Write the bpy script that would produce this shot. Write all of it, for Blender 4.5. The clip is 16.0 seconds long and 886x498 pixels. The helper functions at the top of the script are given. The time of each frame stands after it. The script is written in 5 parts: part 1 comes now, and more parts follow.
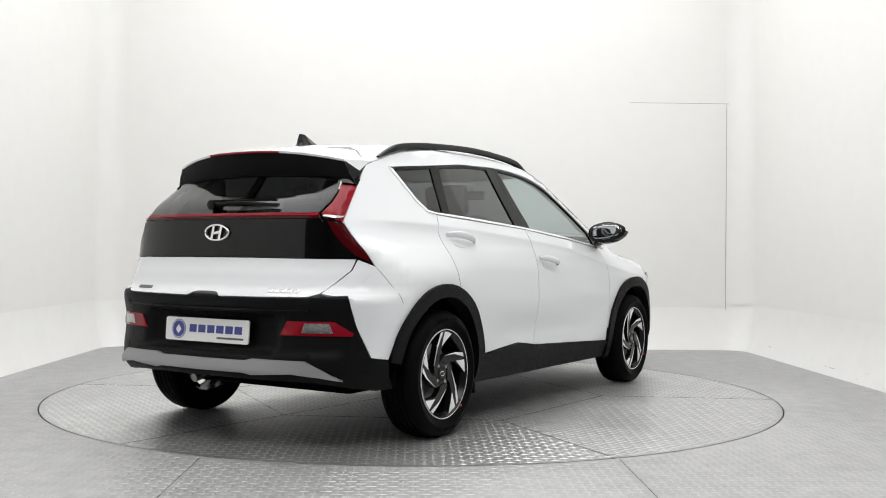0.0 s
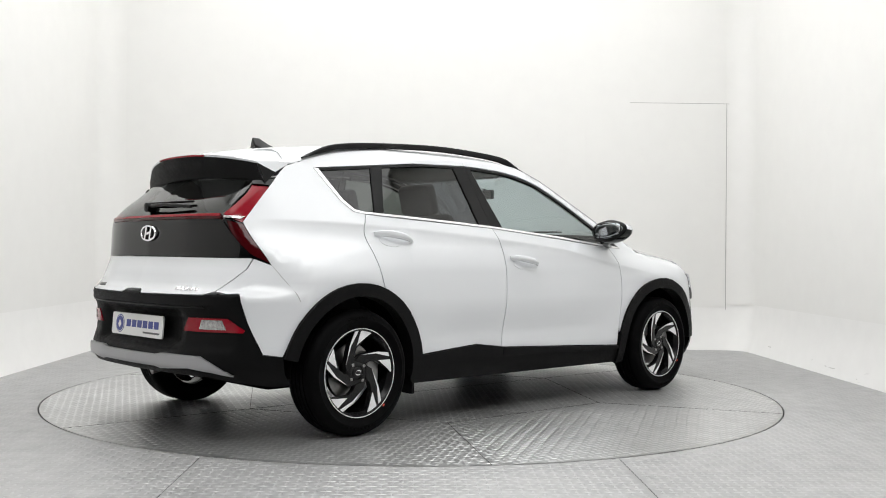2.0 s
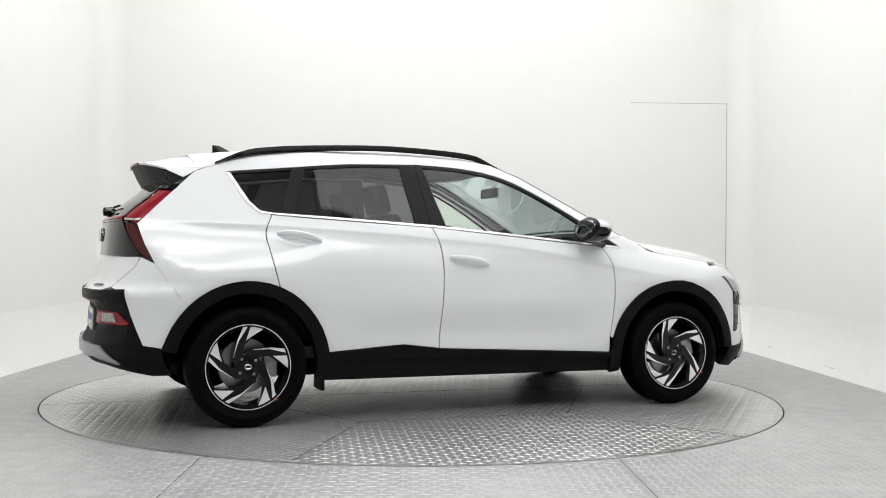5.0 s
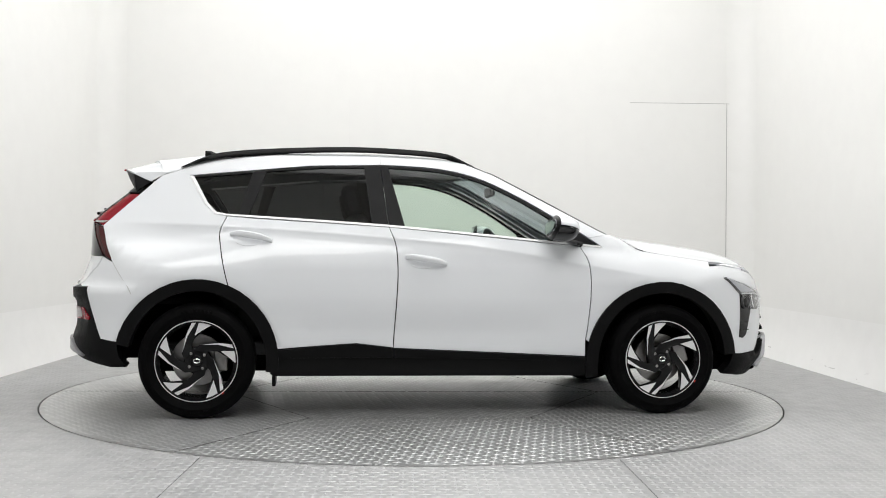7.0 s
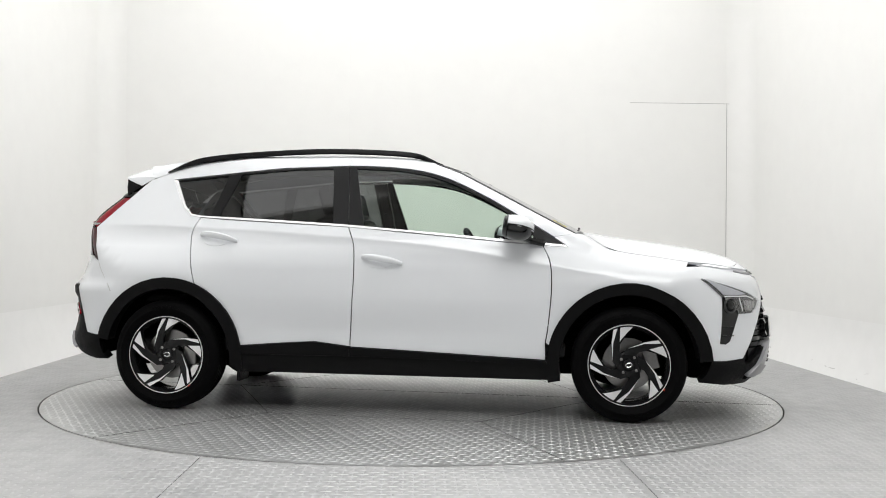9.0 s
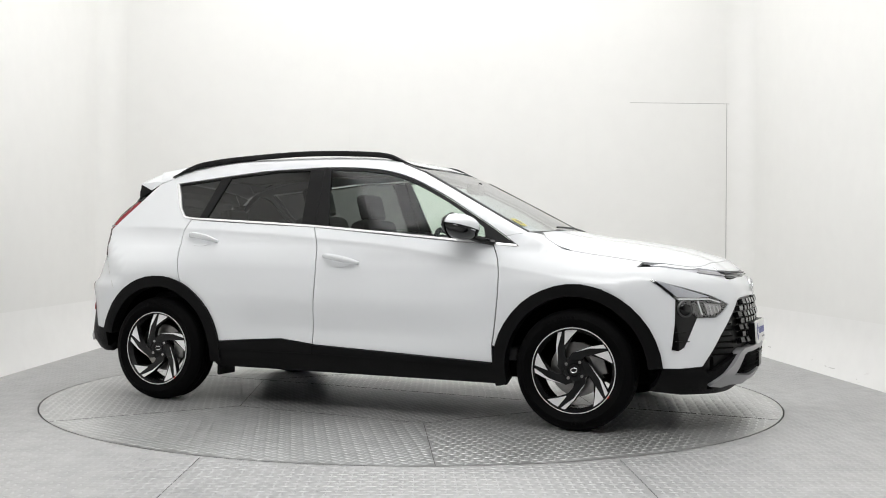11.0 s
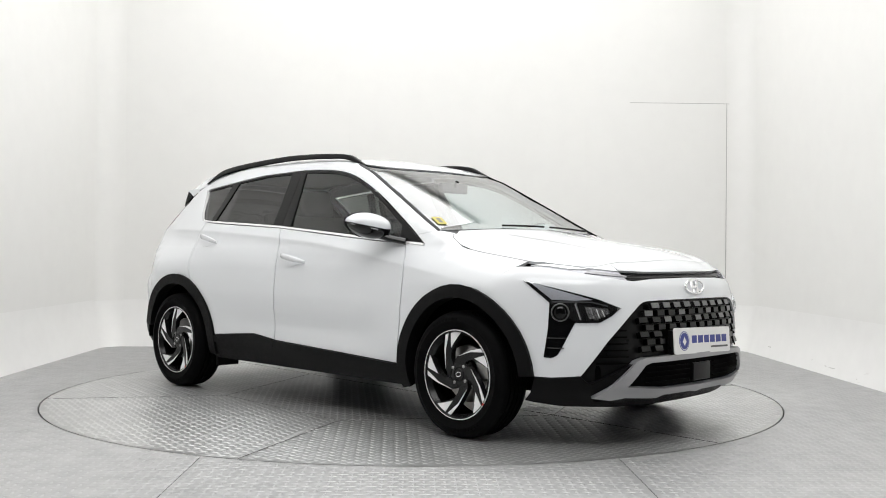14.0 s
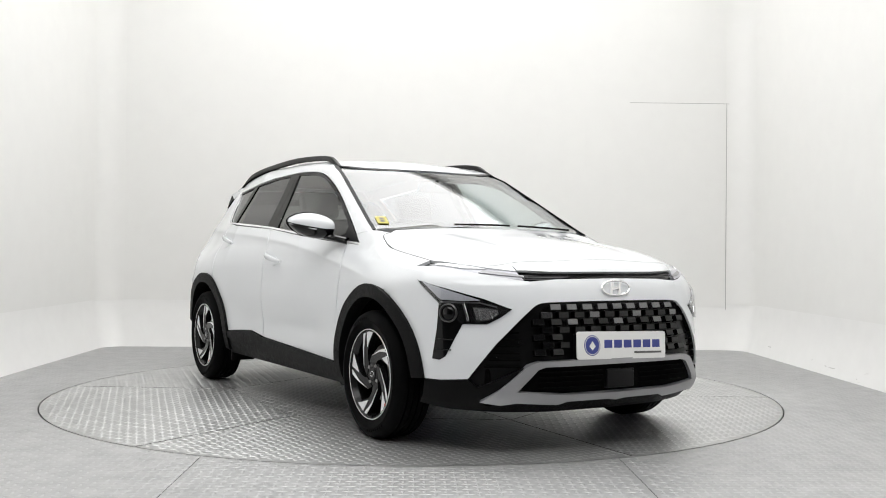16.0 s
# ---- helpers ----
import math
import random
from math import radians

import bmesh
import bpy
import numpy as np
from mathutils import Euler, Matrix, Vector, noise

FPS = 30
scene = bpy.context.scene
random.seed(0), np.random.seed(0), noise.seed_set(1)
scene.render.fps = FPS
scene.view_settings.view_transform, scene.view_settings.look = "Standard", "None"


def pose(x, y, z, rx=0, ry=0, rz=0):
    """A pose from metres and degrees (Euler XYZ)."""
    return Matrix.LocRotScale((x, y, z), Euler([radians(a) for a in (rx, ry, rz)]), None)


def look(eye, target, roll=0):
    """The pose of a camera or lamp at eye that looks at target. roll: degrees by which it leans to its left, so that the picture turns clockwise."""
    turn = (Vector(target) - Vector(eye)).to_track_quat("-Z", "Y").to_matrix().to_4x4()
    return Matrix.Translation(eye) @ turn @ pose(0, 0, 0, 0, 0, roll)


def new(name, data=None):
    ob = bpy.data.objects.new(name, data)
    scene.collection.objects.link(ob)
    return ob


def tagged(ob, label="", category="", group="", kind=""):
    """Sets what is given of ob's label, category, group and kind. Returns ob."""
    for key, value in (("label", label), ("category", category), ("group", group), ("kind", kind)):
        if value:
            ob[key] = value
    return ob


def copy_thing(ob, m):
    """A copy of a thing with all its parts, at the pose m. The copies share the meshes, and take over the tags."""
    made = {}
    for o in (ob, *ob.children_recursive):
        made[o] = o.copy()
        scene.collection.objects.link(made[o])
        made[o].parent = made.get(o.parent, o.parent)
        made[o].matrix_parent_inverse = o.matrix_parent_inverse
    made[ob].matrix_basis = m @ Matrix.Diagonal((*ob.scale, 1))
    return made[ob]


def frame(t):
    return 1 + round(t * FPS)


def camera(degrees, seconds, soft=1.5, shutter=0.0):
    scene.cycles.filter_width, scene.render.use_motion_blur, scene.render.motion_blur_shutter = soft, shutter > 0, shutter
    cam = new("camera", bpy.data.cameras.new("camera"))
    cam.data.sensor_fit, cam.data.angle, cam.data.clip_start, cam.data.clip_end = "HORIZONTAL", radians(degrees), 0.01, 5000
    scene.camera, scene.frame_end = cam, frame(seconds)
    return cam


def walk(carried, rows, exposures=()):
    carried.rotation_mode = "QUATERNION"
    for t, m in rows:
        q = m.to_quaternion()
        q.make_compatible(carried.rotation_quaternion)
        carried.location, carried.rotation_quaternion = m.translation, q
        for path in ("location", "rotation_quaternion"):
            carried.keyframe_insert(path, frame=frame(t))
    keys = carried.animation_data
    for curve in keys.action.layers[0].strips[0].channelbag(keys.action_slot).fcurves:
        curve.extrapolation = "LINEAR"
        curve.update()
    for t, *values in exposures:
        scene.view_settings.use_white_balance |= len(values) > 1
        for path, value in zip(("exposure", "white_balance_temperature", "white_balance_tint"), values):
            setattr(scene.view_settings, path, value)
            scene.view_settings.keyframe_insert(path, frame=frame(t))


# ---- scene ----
from mathutils import geometry

EYE = Vector((0, -6.4165, 0.8897))
AIM = EYE + Vector((math.sin(radians(1.5517)) * math.cos(radians(0.3373)), math.cos(radians(1.5517)) * math.cos(radians(0.3373)), math.sin(radians(0.3373))))
cam = camera(48.32, 16.0, soft=1.0)
VIEW = look(EYE, AIM, 0.519)
walk(cam, [(0.0, VIEW), (16.0, VIEW)])

# ---- light: a white photo studio under a large ceiling softbox, plus an added front fill ----
world = bpy.data.worlds.new("studio_world")
scene.world = world
world.use_nodes = True
world.node_tree.nodes["Background"].inputs[0].default_value = (1, 0.99, 0.97, 1)
world.node_tree.nodes["Background"].inputs[1].default_value = 0.3


def area_lamp(name, x, y, z, sx, sy, watts, tilt=(0, 0, 0)):
    lamp = bpy.data.lights.new(name, "AREA")
    lamp.shape, lamp.size, lamp.size_y, lamp.energy = "RECTANGLE", sx, sy, watts
    lamp.color = (1.0, 0.995, 0.975)
    ob = new(name, lamp)
    ob.matrix_world = pose(x, y, z, *tilt)
    return ob


area_lamp("ceiling_softbox_lamp", 0.1, 0.22, 4.28, 5.6, 5.3, 79)
# unseen fill added above the camera side to brighten the car's flanks
area_lamp("front_fill_lamp", 0.1, -4.6, 4.28, 4.6, 2.4, 132)
scene.view_settings.exposure = 0.0


# ---- materials ----
def material(name, color, rough=0.5, metal=0.0, coat=0.0, grain=0.0, scale=40.0, bump=0.0, bump_scale=200.0, spec=0.5, vary=0.0):
    m = bpy.data.materials.new(name)
    m.use_nodes = True
    nt = m.node_tree
    b = nt.nodes["Principled BSDF"]
    b.inputs["Base Color"].default_value = (*color, 1)
    b.inputs["Roughness"].default_value = rough
    b.inputs["Metallic"].default_value = metal
    b.inputs["Coat Weight"].default_value = coat
    b.inputs["Coat Roughness"].default_value = 0.04
    b.inputs["Specular IOR Level"].default_value = spec
    tc = nt.nodes.new("ShaderNodeTexCoord")
    if grain:
        big, fine = nt.nodes.new("ShaderNodeTexNoise"), nt.nodes.new("ShaderNodeTexNoise")
        big.inputs["Scale"].default_value, fine.inputs["Scale"].default_value = scale * 0.08, scale
        big.inputs["Detail"].default_value, fine.inputs["Detail"].default_value = 4, 6
        nt.links.new(tc.outputs["Object"], big.inputs["Vector"])
        nt.links.new(tc.outputs["Object"], fine.inputs["Vector"])
        add = nt.nodes.new("ShaderNodeMath")
        add.operation = "ADD"
        nt.links.new(big.outputs["Fac"], add.inputs[0])
        nt.links.new(fine.outputs["Fac"], add.inputs[1])
        ramp = nt.nodes.new("ShaderNodeMapRange")
        ramp.inputs["From Min"].default_value, ramp.inputs["From Max"].default_value = 0.7, 1.3
        ramp.inputs["To Min"].default_value, ramp.inputs["To Max"].default_value = 1 - grain, 1 + grain
        nt.links.new(add.outputs[0], ramp.inputs["Value"])
        mul = nt.nodes.new("ShaderNodeMix")
        mul.data_type, mul.blend_type = "RGBA", "MULTIPLY"
        mul.inputs["Factor"].default_value = 1
        mul.inputs["A"].default_value = (*color, 1)
        nt.links.new(ramp.outputs["Result"], mul.inputs["B"])
        nt.links.new(mul.outputs["Result"], b.inputs["Base Color"])
        rr = nt.nodes.new("ShaderNodeMapRange")
        rr.inputs["From Min"].default_value, rr.inputs["From Max"].default_value = 0.3, 0.7
        rr.inputs["To Min"].default_value, rr.inputs["To Max"].default_value = max(0.02, rough * 0.85), min(1, rough * 1.15)
        nt.links.new(big.outputs["Fac"], rr.inputs["Value"])
        nt.links.new(rr.outputs["Result"], b.inputs["Roughness"])
    if bump:
        n = nt.nodes.new("ShaderNodeTexNoise")
        n.inputs["Scale"].default_value, n.inputs["Detail"].default_value = bump_scale, 4
        nt.links.new(tc.outputs["Object"], n.inputs["Vector"])
        bp = nt.nodes.new("ShaderNodeBump")
        bp.inputs["Strength"].default_value, bp.inputs["Distance"].default_value = bump, 0.002
        nt.links.new(n.outputs["Fac"], bp.inputs["Height"])
        nt.links.new(bp.outputs["Normal"], b.inputs["Normal"])
    return m


def glass(name, tint, gloss=0.0):
    """A thin pane: light passes with a tint, and the surface mirrors by Fresnel."""
    m = bpy.data.materials.new(name)
    m.use_nodes = True
    nt = m.node_tree
    nt.nodes.clear()
    out, mix = nt.nodes.new("ShaderNodeOutputMaterial"), nt.nodes.new("ShaderNodeMixShader")
    clear, shine, face = nt.nodes.new("ShaderNodeBsdfTransparent"), nt.nodes.new("ShaderNodeBsdfGlossy"), nt.nodes.new("ShaderNodeLayerWeight")
    clear.inputs["Color"].default_value = (*tint, 1)
    shine.inputs["Roughness"].default_value = 0.02
    face.inputs["Blend"].default_value = 0.5
    power, scaled = nt.nodes.new("ShaderNodeMath"), nt.nodes.new("ShaderNodeMath")
    power.operation, power.inputs[1].default_value = "POWER", 4.0
    scaled.operation = "MULTIPLY_ADD"
    scaled.inputs[1].default_value, scaled.inputs[2].default_value = 0.9, 0.045 + gloss
    nt.links.new(face.outputs["Facing"], power.inputs[0])
    nt.links.new(power.outputs[0], scaled.inputs[0])
    nt.links.new(scaled.outputs[0], mix.inputs[0])
    nt.links.new(clear.outputs[0], mix.inputs[1])
    nt.links.new(shine.outputs[0], mix.inputs[2])
    nt.links.new(mix.outputs[0], out.inputs[0])
    return m


def glowing(name, color, strength):
    m = bpy.data.materials.new(name)
    m.use_nodes = True
    b = m.node_tree.nodes["Principled BSDF"]
    b.inputs["Base Color"].default_value = (0.8, 0.8, 0.8, 1)
    b.inputs["Emission Color"].default_value, b.inputs["Emission Strength"].default_value = (*color, 1), strength
    return m


WALL = material("white_matt_wall_paint", (0.79, 0.785, 0.765), 0.75, grain=0.014, scale=6, bump=0.03, bump_scale=60)
COVE = material("white_gloss_base_paint", (0.82, 0.815, 0.80), 0.5, grain=0.02, scale=8)
SCUFF = material("grey_scuff", (0.45, 0.44, 0.42), 0.7, grain=0.3, scale=60)
SEAM = material("seam_grey", (0.42, 0.41, 0.40), 0.8)
DARKWALL = material("dark_grey_studio_wall", (0.06, 0.06, 0.062), 0.8, grain=0.15, scale=5)
FLOORPLATE = material("worn_aluminium_floor_plate", (0.39, 0.39, 0.39), 0.5, metal=0.5, grain=0.16, scale=9, bump=0.08, bump_scale=300)
PLATE = material("worn_aluminium_plate", (0.48, 0.48, 0.48), 0.32, metal=0.8, grain=0.14, scale=9, bump=0.06, bump_scale=300)
BAR = material("polished_aluminium_bar", (0.44, 0.44, 0.44), 0.5, metal=0.5, grain=0.12, scale=9)
TREAD = material("bright_worn_tread", (0.66, 0.66, 0.66), 0.34, metal=0.75, grain=0.15, scale=9)
GAP = material("dark_joint", (0.03, 0.03, 0.03), 0.8)
PAINT = material("white_car_paint", (0.715, 0.73, 0.75), 0.6, coat=1.0, spec=0.1)
PLASTIC = material("black_grained_plastic", (0.004, 0.004, 0.0043), 0.5, spec=0.10, grain=0.15, scale=500, bump=0.25, bump_scale=900)
TRIM = material("satin_black_trim", (0.0035, 0.0035, 0.0038), 0.32, spec=0.16, grain=0.1, scale=300)
GLOSS = material("gloss_black", (0.002, 0.002, 0.0023), 0.05, spec=0.35)
CHROME = material("chrome", (0.86, 0.86, 0.87), 0.08, metal=1.0)
BRIGHT = material("bright_trim_strip", (0.88, 0.88, 0.88), 0.22, metal=0.5)
LAMPGREY = material("dull_chrome_insert", (0.40, 0.39, 0.39), 0.25, metal=0.8, grain=0.5, scale=90)
SILVER = material("silver_painted_plastic", (0.33, 0.33, 0.34), 0.36, metal=0.5)
ALLOY = material("machined_alloy", (0.84, 0.84, 0.85), 0.33, metal=0.5, grain=0.04, scale=300)
DARKALLOY = material("dark_grey_alloy_lacquer", (0.007, 0.007, 0.0075), 0.25, spec=0.25)
RUBBER = material("black_tyre_rubber", (0.0018, 0.0018, 0.002), 0.62, spec=0.05, grain=0.25, scale=120, bump=0.15, bump_scale=400)
STEEL = material("brake_steel", (0.28, 0.275, 0.27), 0.35, metal=1.0, grain=0.1, scale=80)
UNDER = material("underbody_black", (0.002, 0.002, 0.002), 0.8, spec=0.03, grain=0.3, scale=30)
FABRIC = material("dark_seat_fabric", (0.03, 0.03, 0.032), 0.9, grain=0.2, scale=60)
DASH = material("dark_dashboard_plastic", (0.010, 0.010, 0.011), 0.55, spec=0.25, grain=0.1, scale=500)
LINER = material("pale_grey_headliner", (0.42, 0.42, 0.41), 0.9, grain=0.05, scale=300)
CLEAR = glass("clear_window_glass", (0.80, 0.88, 0.82))
SCREEN = glass("windscreen_glass", (0.80, 0.87, 0.94), 0.20)
TINT = glass("dark_privacy_glass", (0.13, 0.135, 0.135), 0.0)
RED = material("red_lamp_lens", (0.22, 0.004, 0.012), 0.12, spec=0.3, grain=0.1, scale=60)
DARKRED = material("dark_red_lamp_lens", (0.05, 0.0015, 0.003), 0.08, spec=0.3)
LENS = glass("clear_lamp_lens", (0.93, 0.94, 0.95), 0.06)
BLADE = material("brushed_silver_lamp_blade", (0.50, 0.50, 0.54), 0.3, metal=0.3)
SILVERLAMP = material("pale_silver_lamp_trim", (0.82, 0.83, 0.84), 0.3, metal=0.1)
PLATEWHITE = material("white_plate_plastic", (0.78, 0.78, 0.77), 0.35, grain=0.01, scale=40)
BLUE = material("blue_print", (0.035, 0.05, 0.25), 0.4)
BADGEGREY = material("dark_badge_metal", (0.12, 0.12, 0.12), 0.3, metal=0.8)
YELLOW = material("yellow_sticker", (0.52, 0.46, 0.10), 0.6, grain=0.05, scale=60)
ORANGE = material("red_paint_mark", (0.5, 0.04, 0.02), 0.6)


# ---- mesh helpers ----
def link(name, me, mat, parent=None, label=""):
    me.materials.append(mat)
    ob = new(name, me)
    if parent:
        ob.parent = parent
    if label:
        ob["label"] = label
    return ob


def part(name, bm, mat, parent=None, label="", smooth=True):
    me = bpy.data.meshes.new(name)
    bmesh.ops.recalc_face_normals(bm, faces=bm.faces)
    bm.to_mesh(me)
    bm.free()
    if smooth:
        me.polygons.foreach_set("use_smooth", [True] * len(me.polygons))
        me.set_sharp_from_angle(angle=radians(35))
    return link(name, me, mat, parent, label)


def box(bm, x0, x1, y0, y1, z0, z1, bevel=0.0, m=None):
    r = bmesh.ops.create_cube(bm, size=1)
    vs = r["verts"]
    for v in vs:
        v.co = Vector(((x0 + x1) / 2 + v.co.x * (x1 - x0), (y0 + y1) / 2 + v.co.y * (y1 - y0), (z0 + z1) / 2 + v.co.z * (z1 - z0)))
    if bevel:
        es = list({e for v in vs for e in v.link_edges})
        r2 = bmesh.ops.bevel(bm, geom=es, offset=bevel, segments=3, profile=0.6, affect="EDGES", clamp_overlap=True)
        vs = list({v for f in r2["faces"] for v in f.verts} | {v for v in vs if v.is_valid})
    if m is not None:
        bmesh.ops.transform(bm, matrix=m, verts=vs)
    return vs


def lathe(bm, profile, n=48, axis="y", m=None):
    """Turn (radius, offset) pairs about the y axis."""
    rings = []
    for r, o in profile:
        rings.append([bm.verts.new((r * math.cos(a), o, r * math.sin(a))) for a in (2 * math.pi * k / n for k in range(n))])
    for a, b in zip(rings, rings[1:]):
        for k in range(n):
            bm.faces.new((a[k], a[(k + 1) % n], b[(k + 1) % n], b[k]))
    if m is not None:
        bmesh.ops.transform(bm, matrix=m, verts=[v for r in rings for v in r])
    return rings


def tube(bm, pts, radius, n=8, flat=1.0):
    """A closed round bar along pts."""
    pts = [Vector(p) for p in pts]
    rings = []
    for i, p in enumerate(pts):
        d = (pts[min(i + 1, len(pts) - 1)] - pts[max(i - 1, 0)]).normalized()
        s = d.cross(Vector((0, 0, 1)))
        s = s.normalized() if s.length > 1e-4 else Vector((1, 0, 0))
        u = s.cross(d)
        rings.append([bm.verts.new(p + radius * (math.cos(a) * s + flat * math.sin(a) * u)) for a in (2 * math.pi * k / n for k in range(n))])
    for a, b in zip(rings, rings[1:]):
        for k in range(n):
            bm.faces.new((a[k], a[(k + 1) % n], b[(k + 1) % n], b[k]))
    bm.faces.new(rings[0][::-1])
    bm.faces.new(rings[-1])


def prism(bm, poly, depth, m):
    """A plate: the outline poly (u, v) at w = 0, and depth behind it, placed by m."""
    a = [bm.verts.new(m @ Vector((u, v, 0))) for u, v in poly]
    b = [bm.verts.new(m @ Vector((u, v, -depth))) for u, v in poly]
    bm.faces.new(a)
    bm.faces.new(b[::-1])
    for k in range(len(poly)):
        bm.faces.new((a[k], b[k], b[(k + 1) % len(poly)], a[(k + 1) % len(poly)]))


# ---- the studio ----
X0, X1, YB, YF, ZC = -2.99, 3.2, 3.05, -8.2, 4.4
TABLE_R = 2.262
WHITE_END = -4.6


def wall_box(name, label, x0, x1, y0, y1, z0, z1, mat=None):
    bm = bmesh.new()
    box(bm, x0, x1, y0, y1, z0, z1)
    return tagged(part(name, bm, mat or WALL, smooth=False), label, "wall", kind="structure")


back = wall_box("wall_north", "smooth white painted studio back wall with a flush door", X0 - 0.2, X1 + 0.2, YB, YB + 0.15, 0, ZC)
left_wall = wall_box("wall_west", "smooth white painted studio side wall", X0 - 0.2, X0, WHITE_END, YB, 0, ZC)
wall_box("wall_west_rear", "dark grey studio side wall", X0 - 0.2, X0, YF, WHITE_END, 0, ZC, DARKWALL)
wall_box("wall_east_rear", "dark grey studio side wall", X1, X1 + 0.2, YF, WHITE_END, 0, ZC, DARKWALL)
right_wall = wall_box("wall_east", "smooth white painted studio side wall", X1, X1 + 0.2, WHITE_END, YB, 0, ZC)
wall_box("wall_south", "dark grey studio wall facing the turntable", X0 - 0.2, X1 + 0.2, YF - 0.15, YF, 0, ZC, DARKWALL)
bm = bmesh.new()
box(bm, X0 - 0.2, X1 + 0.2, YF - 0.15, YB + 0.15, ZC, ZC + 0.12)
tagged(part("ceiling", bm, WALL, smooth=False), "white painted studio ceiling carrying light panels", "ceiling", kind="structure")


def cove():
    """A white sweep at the foot of the three walls, steep, rounded into the corners."""
    bm = bmesh.new()
    prof = [(0.0005 + 0.075 * ((0.44 - z) / 0.44) ** 2, z) for z in np.linspace(0.44, 0.0, 12)]
    rows = []
    for off, z in prof:
        xs0, xs1, yb = X0 + off, X1 - off, YB - off
        r = 0.20
        ring = [(xs0, WHITE_END)] + [(xs0 + r - r * math.cos(a), yb - r + r * math.sin(a)) for a in np.linspace(0, math.pi / 2, 9)]
        ring += [(xs1 - r + r * math.sin(a), yb - r + r * math.cos(a)) for a in np.linspace(0, math.pi / 2, 9)] + [(xs1, WHITE_END)]
        rows.append([bm.verts.new((x, y, z)) for x, y in ring])
    for a, b in zip(rows, rows[1:]):
        for k in range(len(a) - 1):
            bm.faces.new((a[k], a[k + 1], b[k + 1], b[k]))
    return tagged(part("baseboard", bm, COVE), "white curved base sweep along the studio walls", "baseboard", kind="structure")


cove()


def corner_fillet(x, sx):
    """A white quarter-round that fills the wall corner."""
    bm = bmesh.new()
    rows = []
    for z in (0.43, ZC):
        r = 0.22
        rows.append([bm.verts.new((x + sx * (r - r * math.cos(a)), YB - r + r * math.sin(a), z)) for a in np.linspace(0, math.pi / 2, 12)])
    for k in range(11):
        bm.faces.new((rows[0][k], rows[0][k + 1], rows[1][k + 1], rows[1][k]))
    tagged(part("trim", bm, WALL), "white rounded corner between studio walls", "trim", kind="structure")


corner_fillet(X0, 1)
corner_fillet(X1, -1)

# flush door in the back wall: a leaf a little proud, with a dark joint along its edge and head
bm = bmesh.new()
box(bm, 1.62, 2.985, YB - 0.002, YB + 0.02, 0.405, 2.37)
door = tagged(part("door_1", bm, WALL, smooth=False), "flush white door in the white studio wall", "door", kind="structure")
bm = bmesh.new()
box(bm, 2.987, 2.993, YB - 0.003, YB + 0.02, 0.385, 2.37)
part("joint", bm, SEAM, door, "thin dark joint beside the door", smooth=False)
bm = bmesh.new()
box(bm, 2.05, 3.10, YB - 0.003, YB + 0.02, 2.372, 2.3765)
part("head_joint", bm, SEAM, door, "thin dark joint over the door", smooth=False)
bm = bmesh.new()
box(bm, -0.648, -0.645, YB - 0.002, YB + 0.02, 1.2, ZC)
tagged(part("wall_joint", bm, material("pale_joint", (0.77, 0.765, 0.75), 0.8), smooth=False), "faint vertical joint in the white wall", "joint", kind="structure")

# ceiling light panels; the second, over the front, is an unseen added fill
for k, (x, y, sx, sy) in enumerate([(0.1, 0.22, 5.6, 5.3), (0.1, -4.6, 4.6, 2.4)]):
    fix = tagged(new("ceiling_light"), "large white unseen ceiling softbox for the turntable, the front one added", "light", group="ceiling softboxes")
    fix.location = (x, y, ZC)
    bm = bmesh.new()
    for a, b, c, d in [(-sx / 2 - 0.08, sx / 2 + 0.08, -sy / 2 - 0.08, -sy / 2), (-sx / 2 - 0.08, sx / 2 + 0.08, sy / 2, sy / 2 + 0.08),
                       (-sx / 2 - 0.08, -sx / 2, -sy / 2, sy / 2), (sx / 2, sx / 2 + 0.08, -sy / 2, sy / 2)]:
        box(bm, a, b, c, d, -0.12, 0)
    part("frame", bm, WALL, fix, smooth=False)
    bm = bmesh.new()
    box(bm, -sx / 2, sx / 2, -sy / 2, sy / 2, -0.06, -0.02)
    part("diffuser", bm, glowing("softbox_cloth", (0.985, 0.99, 1.0), 1.4), fix, smooth=False)


